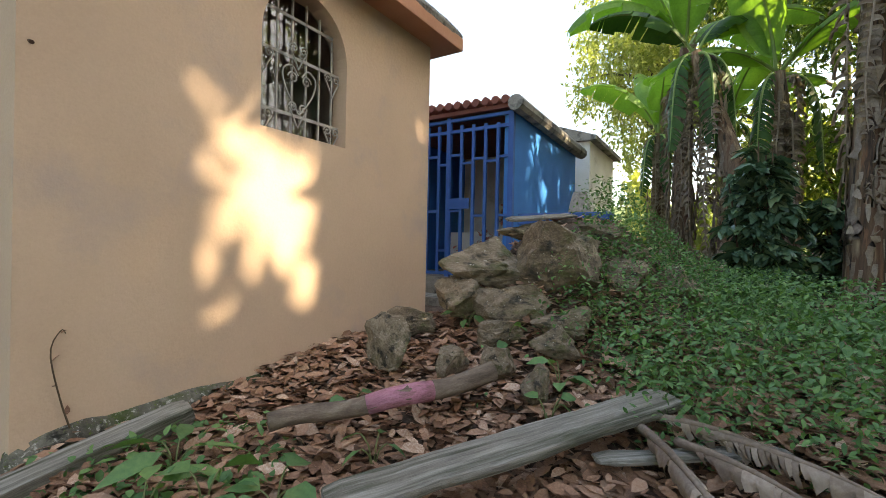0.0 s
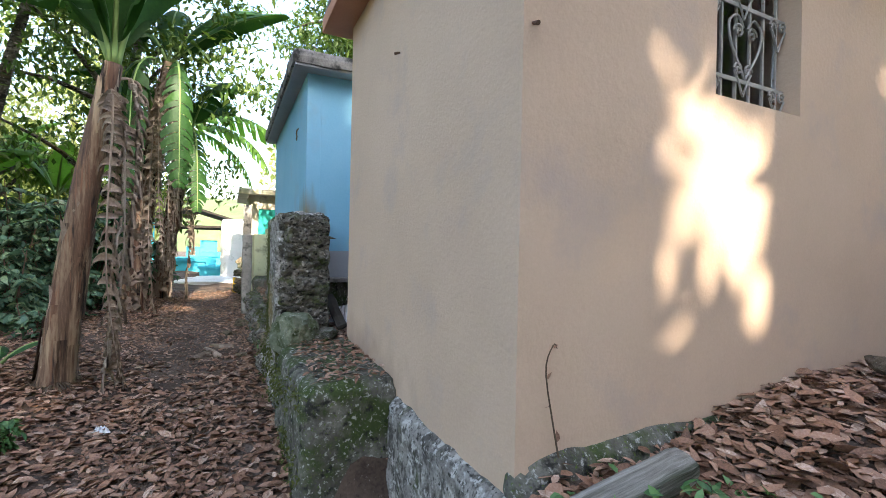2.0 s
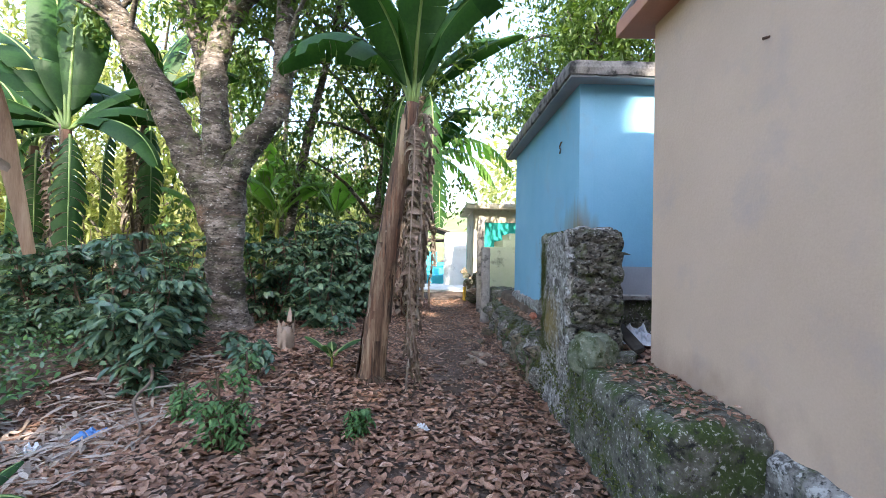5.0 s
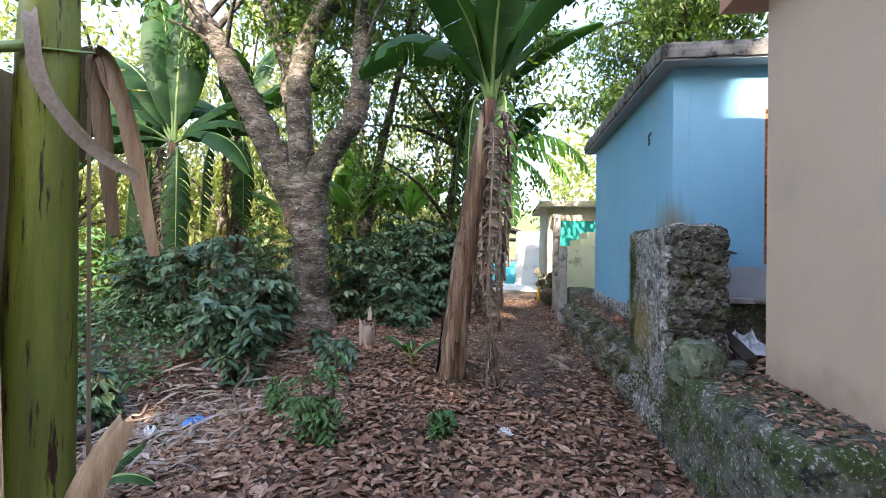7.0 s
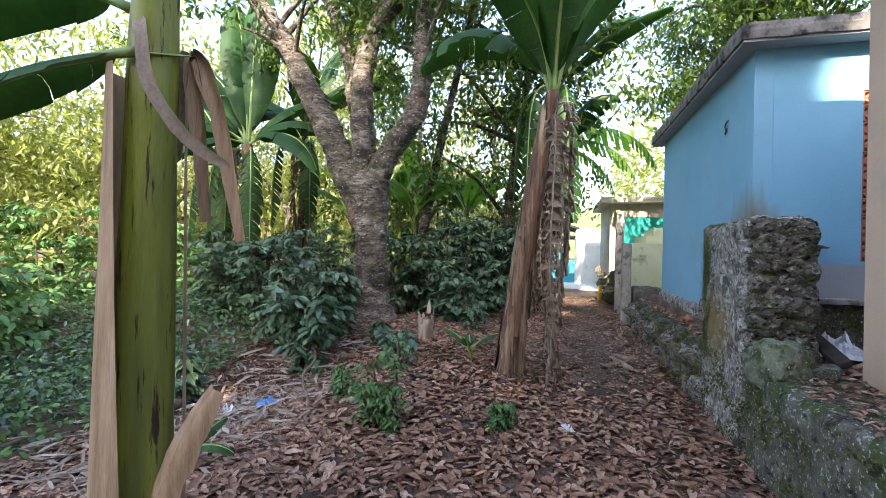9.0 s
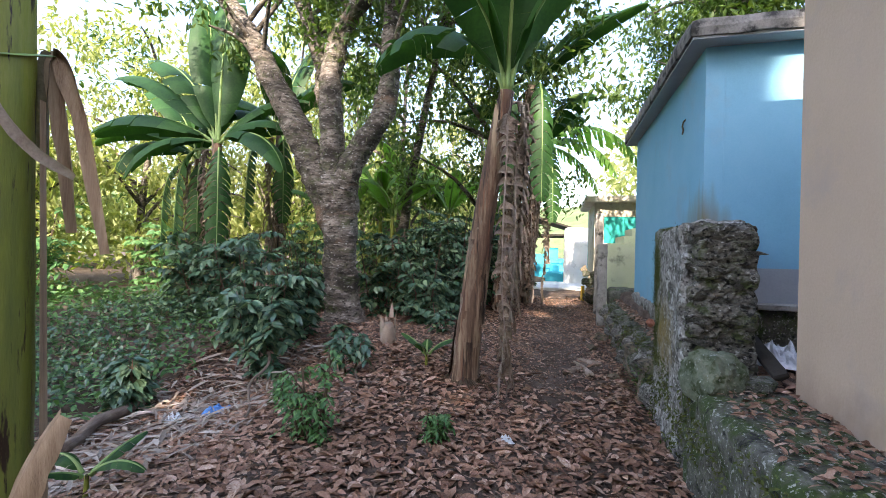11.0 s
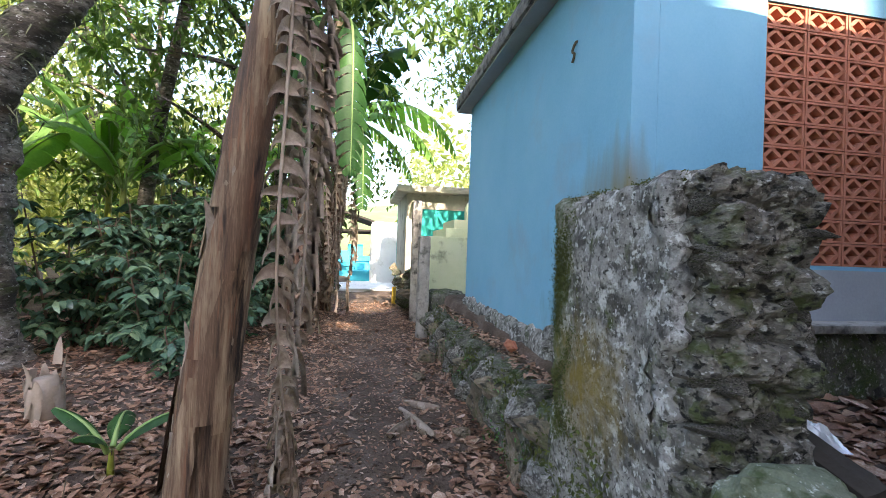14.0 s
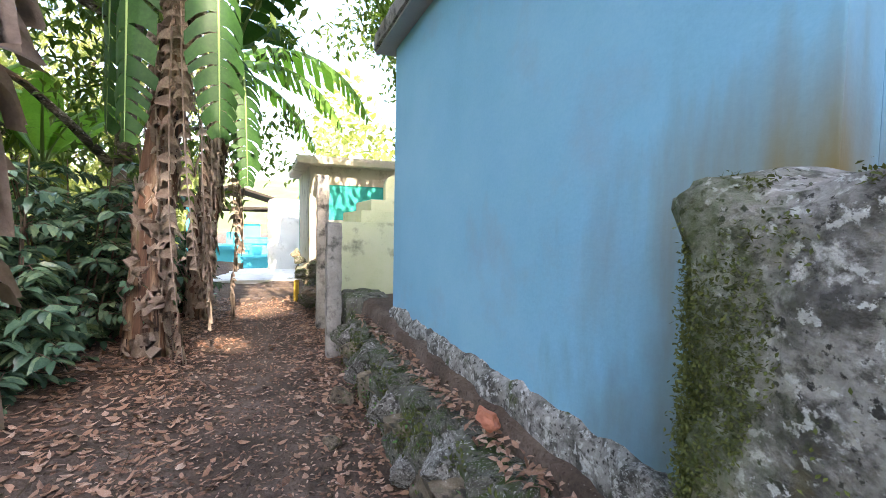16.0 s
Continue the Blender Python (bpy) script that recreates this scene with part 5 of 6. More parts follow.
def simple_tree(x, y, h, spread, n, size, material, label, seed, lean=(0, 0), r=0.14, low=0.45, group="background trees"):
    rr = random.Random(seed)
    t = thing("tree", label, "tree", pose(x, y, on_ground(x, y) - 0.1), group)
    c = bend([(0, 0, 0), (lean[0] * 0.3 + 0.1, lean[1] * 0.3, h * 0.4), (lean[0], lean[1], h)], 14)
    part("trunk", tube(bmesh.new(), c, [r * (1 - 0.75 * i / 13) for i in range(14)], 10, 0.2, 2), BARK, t, shade=True)
    tips = []
    for k in range(11):
        i = rr.randint(int(13 * low), 12)
        a = rr.uniform(0, 6.28)
        L = spread * rr.uniform(0.5, 1.1)
        b = Vector(c[i])
        q = b + Vector((math.cos(a) * L, math.sin(a) * L, rr.uniform(0.1, 0.8) * spread))
        bp = bend([tuple(b), tuple((b + q) / 2 + Vector((0, 0, 0.1 * spread))), tuple(q)], 7)
        part("limb", tube(bmesh.new(), bp, [r * 0.4 * (1 - 0.8 * j / 6) for j in range(7)], 6), BARK, t, shade=True)
        tips += [q, (b + q) / 2]
    tips.append(Vector(c[-1]))
    crown(t, tips, spread * 0.28, n, size, material)
    return t


# sunny woodland beyond the coffee
WOODS = [(-14, -5.5, 6.5, 2.4), (-13, -9.5, 6, 2.3), (-17, -8, 7.5, 2.8), (-18, -3.6, 7, 2.4), (-10.5, -11.5, 6, 2.4), (-21, -12, 8, 3), (-14.5, -14, 7, 2.8), (-8, -15, 6.5, 2.6), (-4, -13, 5.5, 2.3), (-24, -6, 8, 3), (-3, -18, 7, 3.0), (1.5, -15, 6, 2.6)]
for k, (x, y, h, s) in enumerate(WOODS):
    simple_tree(x, y, h, s, 4200, 0.22, SUNLITLEAF if k % 6 else TREELEAF, "sunlit yellow-green tree beyond the coffee shrubs", 50 + k, (random.Random(k).uniform(-1, 1), random.Random(k + 5).uniform(-0.6, 1)), low=0.25)
simple_tree(-10.6, 4.4, 6.0, 2.3, 15000, 0.16, TREELEAF, "dark green tree rising behind the blue mausoleum", 71, (0.6, -2.8), 0.2)
simple_tree(-9.5, 6.5, 7.5, 3.0, 7000, 0.17, TREELEAF, "dark green tree rising behind the blue mausoleum", 72, (0.5, -1.0), 0.2)
simple_tree(-12.0, -2.6, 6.8, 2.4, 7500, 0.17, TREELEAF, "leafy tree overhanging the path", 73, (1.8, 1.0), 0.16)
simple_tree(-11.4, -4.6, 7.0, 2.0, 5000, 0.16, TREELEAF, "dense dark tree behind the coffee shrubs", 75, (2.6, 2.2), 0.15, 0.84)
simple_tree(-14.5, 3.2, 7.0, 2.4, 11000, 0.17, TREELEAF, "dark green tree above the far tombs", 76, (2.4, -0.8), 0.17, 0.6)
simple_tree(3.4, 8.6, 6.6, 2.2, 11000, 0.16, TREELEAF, "dark tree beside the banana slope", 77, (-0.4, -0.6), 0.16, 0.4)
simple_tree(-1.2, 13.5, 8.6, 2.6, 12000, 0.19, SUNLITLEAF, "tall sunny tree above the tomb houses", 74, (0, 0), 0.2)
for k, (x, y) in enumerate(((1.2, 13), (3.4, 11), (2.8, 15), (5.0, 8.5), (5.5, 13))):
    simple_tree(x, y, 6.5, 2.5, 4200, 0.22, SUNLITLEAF if k % 2 else TREELEAF, "green tree behind the banana slope", 80 + k, low=0.2)
# tall shade trees behind the walker, which keep the sun off the path
GAPS = [(-1.86, 1.25, 2.07, 0.11), (-1.86, 1.55, 1.92, 0.13), (-1.86, 1.64, 1.80, 0.13), (-1.86, 1.36, 1.66, 0.11), (-1.86, 1.72, 1.54, 0.15), (-1.86, 1.52, 1.40, 0.12), (-1.86, 1.17, 1.30, 0.11), (-1.86, 1.70, 1.20, 0.13), (-1.86, 1.92, 1.40, 0.09), (-1.86, 2.90, 2.30, 0.10), (-1.86, 2.79, 2.0, 0.06), (-1.86, 2.84, 1.47, 0.06), (-1.86, 2.98, 2.5, 0.06), (-1.86, 1.70, 0.95, 0.05),
        (-12.0, -5.0, 2.4, 0.8), (-10.6, -4.6, 2.3, 0.45), (-13.0, -1.0, 4.3, 0.8), (-0.3, 7.0, 5.0, 0.8), (0.75, 7.0, 4.6, 0.7), (-7.4, -4.6, 1.2, 0.12), (-8.4, -3.2, 1.4, 0.10), (-9.2, -2.8, 1.3, 0.08), (-6.1, -2.4, 0.12, 0.06),
        (-5.18, 1.3, 2.82, 0.5), (-5.18, 2.0, 2.82, 0.5), (-1.67, 5.0, 2.54, 0.16), (-1.67, 5.2, 2.03, 0.2), (-1.67, 4.82, 2.63, 0.12), (-5.1, -4.7, -0.15, 0.20), (-4.6, -4.6, -0.15, 0.12), (-10.4, -1.0, 0.13, 0.20), (-12.4, -0.8, 0.15, 0.5), (-14.5, -0.8, 0.15, 0.9), (-9.9, -1.2, 0.13, 0.12)]


def shade_tree(x, y, h, s, seed, count=12000):
    t = simple_tree(x, y, h, s, 40, 0.3, TREELEAF, "tall leafy shade tree behind the path", seed, r=0.3, low=0.3, group="shade trees")
    rr = np.random.default_rng(seed)
    n = count
    p = rr.uniform(-1, 1, (n, 3)) * (s * 0.5, s * 0.75, h * 0.5) + (x, y, h * 0.52)
    keep = p[:, 2] > 0.6
    sd = np.array(sun_dir)
    for gx_, gy_, gz_, gr in GAPS:
        q = p - (gx_, gy_, gz_)
        along = q @ sd
        off = np.linalg.norm(q - along[:, None] * sd, axis=1)
        keep &= off > gr * 1.02 + 0.085
    p = p[keep] - (x, y, on_ground(x, y) - 0.1)
    leaves("foliage", p, rr.normal(0, 1, (len(p), 3)), 0.42, 0.24, TREELEAF, t, fine=False)


for k, (y, h) in enumerate(((-5, 15.5), (-1, 21.0), (3, 16.5), (7, 10))):
    shade_tree(11.5 + (k % 2) * 1.5, y, h, 3.4, 100 + k, 16000)
for k, (y, h) in enumerate(((-3.5, 7.5), (0.5, 8), (4.2, 7))):
    shade_tree(7.0 + (k % 2), y, h, 3.2, 120 + k, 2600)


# ---------------------------------------------------------------- coffee shrubs and weeds
def shrub(x, y, h, w, n_stem, label, seed, material, leaf=(0.145, 0.066), group="coffee shrubs", cat="shrub", z0=0.15, per=8):
    rr = random.Random(seed)
    t = thing("coffee_shrub", label, cat, pose(x, y, on_ground(x, y) - 0.03), group)
    pos, way = [], []
    bm = bmesh.new()
    for _ in range(n_stem):
        a, r = rr.uniform(0, 6.28), rr.uniform(0, 0.25) * w
        b = Vector((math.cos(a) * r, math.sin(a) * r, 0))
        tip = b + Vector((math.cos(a) * 0.3 * w, math.sin(a) * 0.3 * w, h * rr.uniform(0.75, 1.05)))
        stem = bend([tuple(b), tuple((b + tip) / 2 + Vector((0.04, 0.03, 0))), tuple(tip)], 10)
        tube(bm, stem, [0.014 * (1 - 0.6 * i / 9) for i in range(10)], 5)
        for k in range(int(7 + 5 * h)):
            f = rr.uniform(z0, 1.0)
            o = Vector(stem[min(9, int(f * 9))])
            aa = rr.uniform(0, 6.28)
            L = w * rr.uniform(0.3, 0.62) * (1.15 - 0.6 * f)
            e = o + Vector((math.cos(aa) * L, math.sin(aa) * L, L * rr.uniform(-0.25, 0.35)))
            br = bend([tuple(o), tuple((o + e) / 2 + Vector((0, 0, 0.05))), tuple(e)], 5)
            tube(bm, br, [0.006, 0.005, 0.004, 0.003, 0.002], 4)
            sd = Vector((-math.sin(aa), math.cos(aa), 0))
            for m in range(per):
                u = 0.15 + 0.85 * m / (per - 1)
                q = Vector(br[min(4, int(u * 4))]).lerp(Vector(br[min(4, int(u * 4) + 1)]), u * 4 % 1)
                for sg in (1, -1):
                    pos.append(tuple(q))
                    way.append(tuple(sd * sg + Vector((math.cos(aa), math.sin(aa), 0)) * 0.55 + Vector((rr.gauss(0, 0.2), rr.gauss(0, 0.2), rr.uniform(-0.7, 0.15)))))
    part("stem", bm, TWIG, t)
    pos = np.array(pos)
    leaves("foliage", pos, np.array(way), leaf[0] * R.uniform(0.7, 1.2, len(pos)), leaf[1] * R.uniform(0.8, 1.15, len(pos)), material, t, droop=0.3)
    return t


rr = random.Random(12)
COFFEES = [(-6.35, -4.75, 1.45, 0.72), (-5.75, -4.1, 1.25, 0.58), (-7.0, -5.5, 1.45, 0.85), (-4.95, -5.0, 0.62, 0.34), (-6.5, -4.15, 1.15, 0.42), (-8.6, -3.1, 1.75, 1.0), (-9.2, -2.7, 1.8, 1.0), (-8.6, -2.4, 1.3, 0.8), (-9.9, -2.5, 2.0, 1.0), (-10.2, -3.4, 2.0, 1.1), (-8.5, -5.2, 1.5, 1.0), (-10.6, -2.3, 1.8, 0.9), (-11.2, -2.6, 1.8, 0.9), (-8.0, -2.8, 1.0, 0.7), (-11.9, -2.2, 1.5, 0.8), (-12.0, -1.8, 1.2, 0.6), (-8.3, -3.7, 1.6, 0.9), (-7.2, -6.4, 1.5, 1.0)]
for k, (x, y, h, w) in enumerate(COFFEES):
    shrub(x, y, h, w, 6, "dark glossy coffee shrub at the edge of the path", 200 + k, COFFEE)
for k, (x, y, h, w) in enumerate(((-7.2, -2.35, 0.40, 0.26), (-5.85, -2.82, 0.30, 0.22), (-5.45, -2.8, 0.42, 0.28), (-6.3, -3.35, 0.3, 0.24))):
    shrub(x, y, h, w, 2, "small coffee seedling in the dead leaves", 230 + k, COFFEE, (0.10, 0.05), group="coffee seedlings", cat="seedling", per=4)
# dark vine-covered shrubs on the slope
for k, (x, y, h, w) in enumerate(((0.42, 5.05, 1.45, 0.36), (0.60, 5.15, 1.25, 0.36), (0.5, 5.3, 1.5, 0.3), (1.15, 5.7, 1.0, 0.5), (1.9, 5.6, 1.2, 0.8))):
    shrub(x, y, h, w, 7, "tall dark vine-grown shrub on the slope", 240 + k, COFFEE, (0.15, 0.085), "slope shrubs")
for k, (x, y, h, w) in enumerate(((-3.95, -2.36, 0.62, 0.26), (-4.0, -2.42, 0.3, 0.3), (-4.32, -1.56, 0.24, 0.16), (-4.6, -3.0, 0.28, 0.2))):
    t = shrub(x, y, h, w, 4, "leafy green weed among dead leaves", 250 + k, WEED, (0.055, 0.026), "weeds", "weed", 0.1, 5)


def cover(name, x0, x1, y0, y1, n, size, h, label, where=None, material=None, flat=0.6, seed=1):
    rr = np.random.default_rng(seed)
    x, y = rr.uniform(x0, x1, n), rr.uniform(y0, y1, n)
    if where is not None:
        k = where(x, y, rr)
        x, y = x[k], y[k]
    n = len(x)
    z = ground_z(x, y) + rr.uniform(0.01, 1, n) ** 1.5 * h
    d = np.stack([rr.normal(0, 1, n), rr.normal(0, 1, n), rr.normal(0, flat, n)], 1)
    ob = leaves(name, np.stack([x, y, z], 1), d, size * rr.uniform(0.5, 1.3, n), size * 0.5, material or WEED, None, droop=0.2)
    return tagged(ob, label, "plants", kind="stuff")


def patchy(cx, cy, rx, ry):
    def f(x, y, rr):
        e = ((x - cx) / rx) ** 2 + ((y - cy) / ry) ** 2
        w = np.array([noise.noise(Vector((a * 1.6, b * 1.6, 9.0))) for a, b in zip(x, y)])
        return e + rr.normal(0, 0.15, len(x)) - 0.8 * w < 0.8
    return f


cover("ground_weeds", -0.75, 2.8, 1.6, 5.6, 64000, 0.032, 0.38, "low green weeds creeping over the bank", patchy(0.25, 3.1, 0.95, 2.0), seed=2)
cover("ground_weeds", -1.75, -0.6, 0.35, 1.6, 1500, 0.05, 0.09, "small green weeds by the timber", patchy(-1.35, 0.8, 0.4, 0.45), seed=3)
cover("ground_weeds", -9, 1, -13, -5.0, 16000, 0.10, 0.3, "low green undergrowth beyond the coffee", seed=4)
cover("ground_weeds", -9.5, -3.0, -8.5, -5.2, 11000, 0.085, 0.36, "dark low undergrowth beside the clearing", patchy(-5.8, -6.6, 3.2, 1.5), COFFEE, seed=14)
cover("ground_weeds", 0.5, 5, 2.5, 9, 5000, 0.08, 0.25, "low green undergrowth on the slope", seed=5)
cover("wall_plants", -9.0, -5.4, -0.03, 0.06, 260, 0.03, 0.4, "tiny weeds growing from the wall foot", seed=6)

# ---------------------------------------------------------------- leaf litter
def litter(name, n, x0, x1, y0, y1, size, seed, keep=None, lift=0.02):
    rr = np.random.default_rng(seed)
    x, y = rr.uniform(x0, x1, n), rr.uniform(y0, y1, n)
    k = np.ones(n, bool) if keep is None else keep(x, y, rr)
    x, y = x[k], y[k]
    n = len(x)
    z = ground_z(x, y) + bumps(x, y) + 0.004 + rr.uniform(0, 1, n) ** 2 * lift
    a = rr.uniform(0, 6.283, n)
    d = np.stack([np.cos(a), np.sin(a), rr.normal(0, 0.16, n)], 1)
    face = np.stack([rr.normal(0, 0.28, n), rr.normal(0, 0.28, n), np.ones(n)], 1)
    L = size * rr.uniform(0.55, 1.25, n)
    ob = leaves(name, np.stack([x, y, z], 1) - d * L[:, None] * 0.5, d, L, L * rr.uniform(0.36, 0.60, n), DRYLEAF, None, face, rr.normal(0.04, 0.20, n), rr.choice([0.1, 0.25, -0.15]))
    return tagged(ob, "reddish brown dead leaves covering the ground", "leaf litter", kind="stuff")


def off_trail(x, y, rr):
    trail = np.exp(-((y + 0.75) / 0.48) ** 2) * smooth(4.4, 6.0, -x)
    return rr.uniform(0, 1, len(x)) > 0.95 * trail


def on_bank(x, y, rr):
    return (y - (0.42 + 0.27 * (x + 1.9)) > -0.4) & (x > -1.86)


litter("leaf_litter", 17000, -6.5, 0.6, -5.2, 0.10, 0.090, 1, off_trail)
litter("leaf_litter", 20000, -6.5, 0.6, -5.2, 0.10, 0.060, 11, off_trail, 0.04)
litter("leaf_litter", 20000, -13.5, -6.5, -5.5, 0.10, 0.075, 2, off_trail)
litter("leaf_litter", 8000, -1.86, 1.2, 0.1, 2.9, 0.095, 3, on_bank, 0.05)
litter("leaf_litter", 6000, -1.86, 1.2, 0.1, 2.9, 0.065, 13, on_bank, 0.06)
litter("leaf_litter", 3500, -1.5, 3.5, 2.9, 8, 0.12, 4)
litter("leaf_litter", 2500, -5.2, -2.95, 0.5, 2.0, 0.1, 5)
litter("leaf_litter", 6500, -13.0, -5.5, -1.6, 0.05, 0.034, 6)

# pale straw and shreds of dead banana leaf
rr = np.random.default_rng(31)
n = 1500
x, y = rr.uniform(-6.4, -3.2, n), rr.normal(-4.2, 0.55, n)
a = rr.normal(2.6, 1.3, n)
d = np.stack([np.cos(a), np.sin(a), rr.normal(0.02, 0.10, n)], 1)
tagged(leaves("dry_straw", np.stack([x, y, ground_z(x, y) + rr.uniform(0.02, 0.07, n)], 1), d, rr.uniform(0.10, 0.42, n), rr.uniform(0.008, 0.045, n), mat("pale_straw", [(0.14, 0.10, 0.075), (0.30, 0.24, 0.19), (0.56, 0.50, 0.43)], 20, 0.8, 0.2, 80, island=0.8)), "pale shreds of dead banana leaf on the ground", "leaf litter", kind="stuff")
n = 900
x, y = rr.uniform(-8, -0.5, n), rr.uniform(-3.8, -0.1, n)
a = rr.uniform(0, 6.28, n)
d = np.stack([np.cos(a), np.sin(a), rr.normal(0.0, 0.04, n)], 1)
tagged(leaves("dry_twigs", np.stack([x, y, ground_z(x, y) + rr.uniform(0.02, 0.05, n)], 1), d, rr.uniform(0.08, 0.35, n), 0.006, TWIG), "fine dry twigs among the dead leaves", "twigs", kind="stuff")
# bushes that fill the open ground on the far left
for k, (x, y, h, w) in enumerate(((-4.5, -7.6, 1.3, 1.3), (-3.2, -8.6, 1.2, 1.3), (-5.8, -8.8, 1.5, 1.4), (-2.0, -7.2, 0.9, 1.1), (-4.4, -10.2, 1.7, 1.5), (-7.2, -10.5, 1.8, 1.5), (-2.4, -10.4, 1.6, 1.5), (-0.6, -9.0, 1.3, 1.3), (-9.6, -9.2, 1.8, 1.4), (-11.0, -7.4, 1.8, 1.4), (-12.4, -5.6, 1.9, 1.4), (-13.4, -3.8, 1.9, 1.2))):
    shrub(x, y, h, w, 5, "sunlit green bush beyond the coffee", 270 + k, WEED, (0.17, 0.08), "far bushes", "bush", 0.1, 6)
for k, (x, y) in enumerate(((-6.5, -12.5), (-9.5, -13.5), (-2.0, -13.0), (-12.5, -11.5), (-15.5, -9.8), (-17, -5.6), (-16, -12))):
    simple_tree(x, y, 4.0, 2.2, 3600, 0.2, SUNLITLEAF, "low sunlit tree beyond the coffee shrubs", 140 + k, low=0.1, r=0.09)

# far woods that fill the gaps between the nearer trees
n = 26000
a = rr.uniform(1.9, 5.1, n)
ra = rr.uniform(21, 34, n)
z = rr.uniform(0, 1, n) ** 0.8 * (5.2 + 2.6 * np.sin(a * 9) + 1.6 * np.sin(a * 23 + 1))
keep = (np.abs(np.sin(a) * ra + 1.2) > 3.0)
p = np.stack([-4 + ra * np.cos(a), ra * np.sin(a), z], 1)[keep]
tagged(leaves("far_woods", p, rr.normal(0, 1, p.shape), 0.55, 0.34, SUNLITLEAF, fine=False), "sunlit woodland in the distance", "woods", kind="stuff")
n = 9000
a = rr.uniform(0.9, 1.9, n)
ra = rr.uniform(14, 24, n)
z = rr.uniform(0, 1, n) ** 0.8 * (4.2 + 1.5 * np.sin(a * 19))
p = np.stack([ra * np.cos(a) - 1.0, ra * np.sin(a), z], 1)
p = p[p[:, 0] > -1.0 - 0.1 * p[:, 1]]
tagged(leaves("far_woods", p, rr.normal(0, 1, p.shape), 0.45, 0.28, SUNLITLEAF, fine=False), "sunlit woodland behind the banana slope", "woods", kind="stuff")


def seedling(x, y, n, size, wide, seed, label):
    q = random.Random(seed)
    z = on_ground(x, y)
    t = thing("seedling", label, "plant", pose(x, y, z), "broad-leaved seedlings")
    bm = bmesh.new()
    pp, dd = [], []
    for k in range(n):
        a = 6.283 * k / n + q.uniform(-0.4, 0.4)
        h = q.uniform(0.05, 0.14)
        e = (math.cos(a) * 0.05, math.sin(a) * 0.05, h)
        tube(bm, bend([(0, 0, -0.01), (e[0] * 0.4, e[1] * 0.4, h * 0.7), e], 5), [0.003] * 5, 5)
        pp.append(e)
        dd.append((math.cos(a), math.sin(a), q.uniform(-0.3, 0.2)))
    part("stem", bm, GREENTWIG, t)
    leaves("foliage", pp, dd, size, size * wide, WEED, t, droop=0.25)["kind"] = "stuff"


for k, (x, y, n, size, wide) in enumerate(((-1.02, 0.74, 4, 0.13, 0.75), (-0.86, 0.86, 4, 0.12, 0.8), (-1.30, 0.80, 5, 0.20, 0.32), (-1.12, 0.62, 5, 0.12, 0.5), (-1.05, 2.35, 6, 0.12, 0.5), (-0.72, 2.18, 5, 0.10, 0.6), (-0.35, 1.92, 5, 0.10, 0.6), (0.15, 1.95, 6, 0.13, 0.4), (-1.1, 1.42, 4, 0.08, 0.6), (-0.78, 1.2, 4, 0.08, 0.5), (-0.30, 1.62, 6, 0.08, 0.6), (0.05, 2.2, 5, 0.12, 0.4))):
    seedling(x, y, n, size, wide, 400 + k, "broad-leaved green seedling among dead leaves")

q = random.Random(61)
for k in range(34):
    seedling(q.uniform(-0.55, 1.0), q.uniform(1.95, 3.6), 7, q.uniform(0.05, 0.09), 0.5, 450 + k, "small leafy weed on the bank")

# moss cushions on the edges of the standing slab and along the low wall
n = 46000
side = rr.uniform(0, 1, n)
x = np.where(side < 0.55, -5.29 + np.abs(rr.normal(0, 0.10, n)), rr.uniform(-5.25, -4.45, n))
z = np.where(side < 0.55, rr.uniform(0.45, 1.58, n), 1.60 + rr.normal(0, 0.012, n))
y = np.where(side < 0.55, 0.045 + rr.normal(0, 0.012, n), rr.uniform(0.05, 0.40, n))
w = np.array([noise.noise(Vector((a * 9, b * 9, c * 6))) for a, b, c in zip(x, y, z)])
keep = w > -0.05
keep &= (side < 0.55) | (y < 0.14)
p = np.stack([x, y, z], 1)[keep]
MOSS = mat("moss", [(0.035, 0.045, 0.010), (0.075, 0.09, 0.018), (0.13, 0.145, 0.035)], 20, 0.9, 0.2, 80, island=0.7)
tagged(leaves("moss", p, rr.normal(0, 1, p.shape), 0.011, 0.006, MOSS, fine=False), "green moss on the broken slab", "moss", kind="stuff")
n = 9000
x, z = rr.uniform(-9.2, -3.0, n), rr.uniform(0.1, 0.62, n)
y = 0.035 + rr.normal(0, 0.025, n)
w = np.array([noise.noise(Vector((a * 3, 0, c * 4))) for a, c in zip(x, z)])
p = np.stack([x, y, z], 1)[w > 0.05]
tagged(leaves("moss", p, rr.normal(0, 1, p.shape), 0.03, 0.015, MOSS, fine=False), "green moss on the retaining wall", "moss", kind="stuff")

n = 170
a = rr.uniform(0, 6.283, n)
p = np.stack([0.10 * np.cos(a), 0.10 * np.sin(a), rr.uniform(0.02, 0.10, n)], 1)
leaves("root_fibre", p, np.stack([np.cos(a), np.sin(a), rr.uniform(-0.45, 0.0, n)], 1), rr.uniform(0.08, 0.26, n), 0.012, TWIG, d1)["kind"] = "stuff"

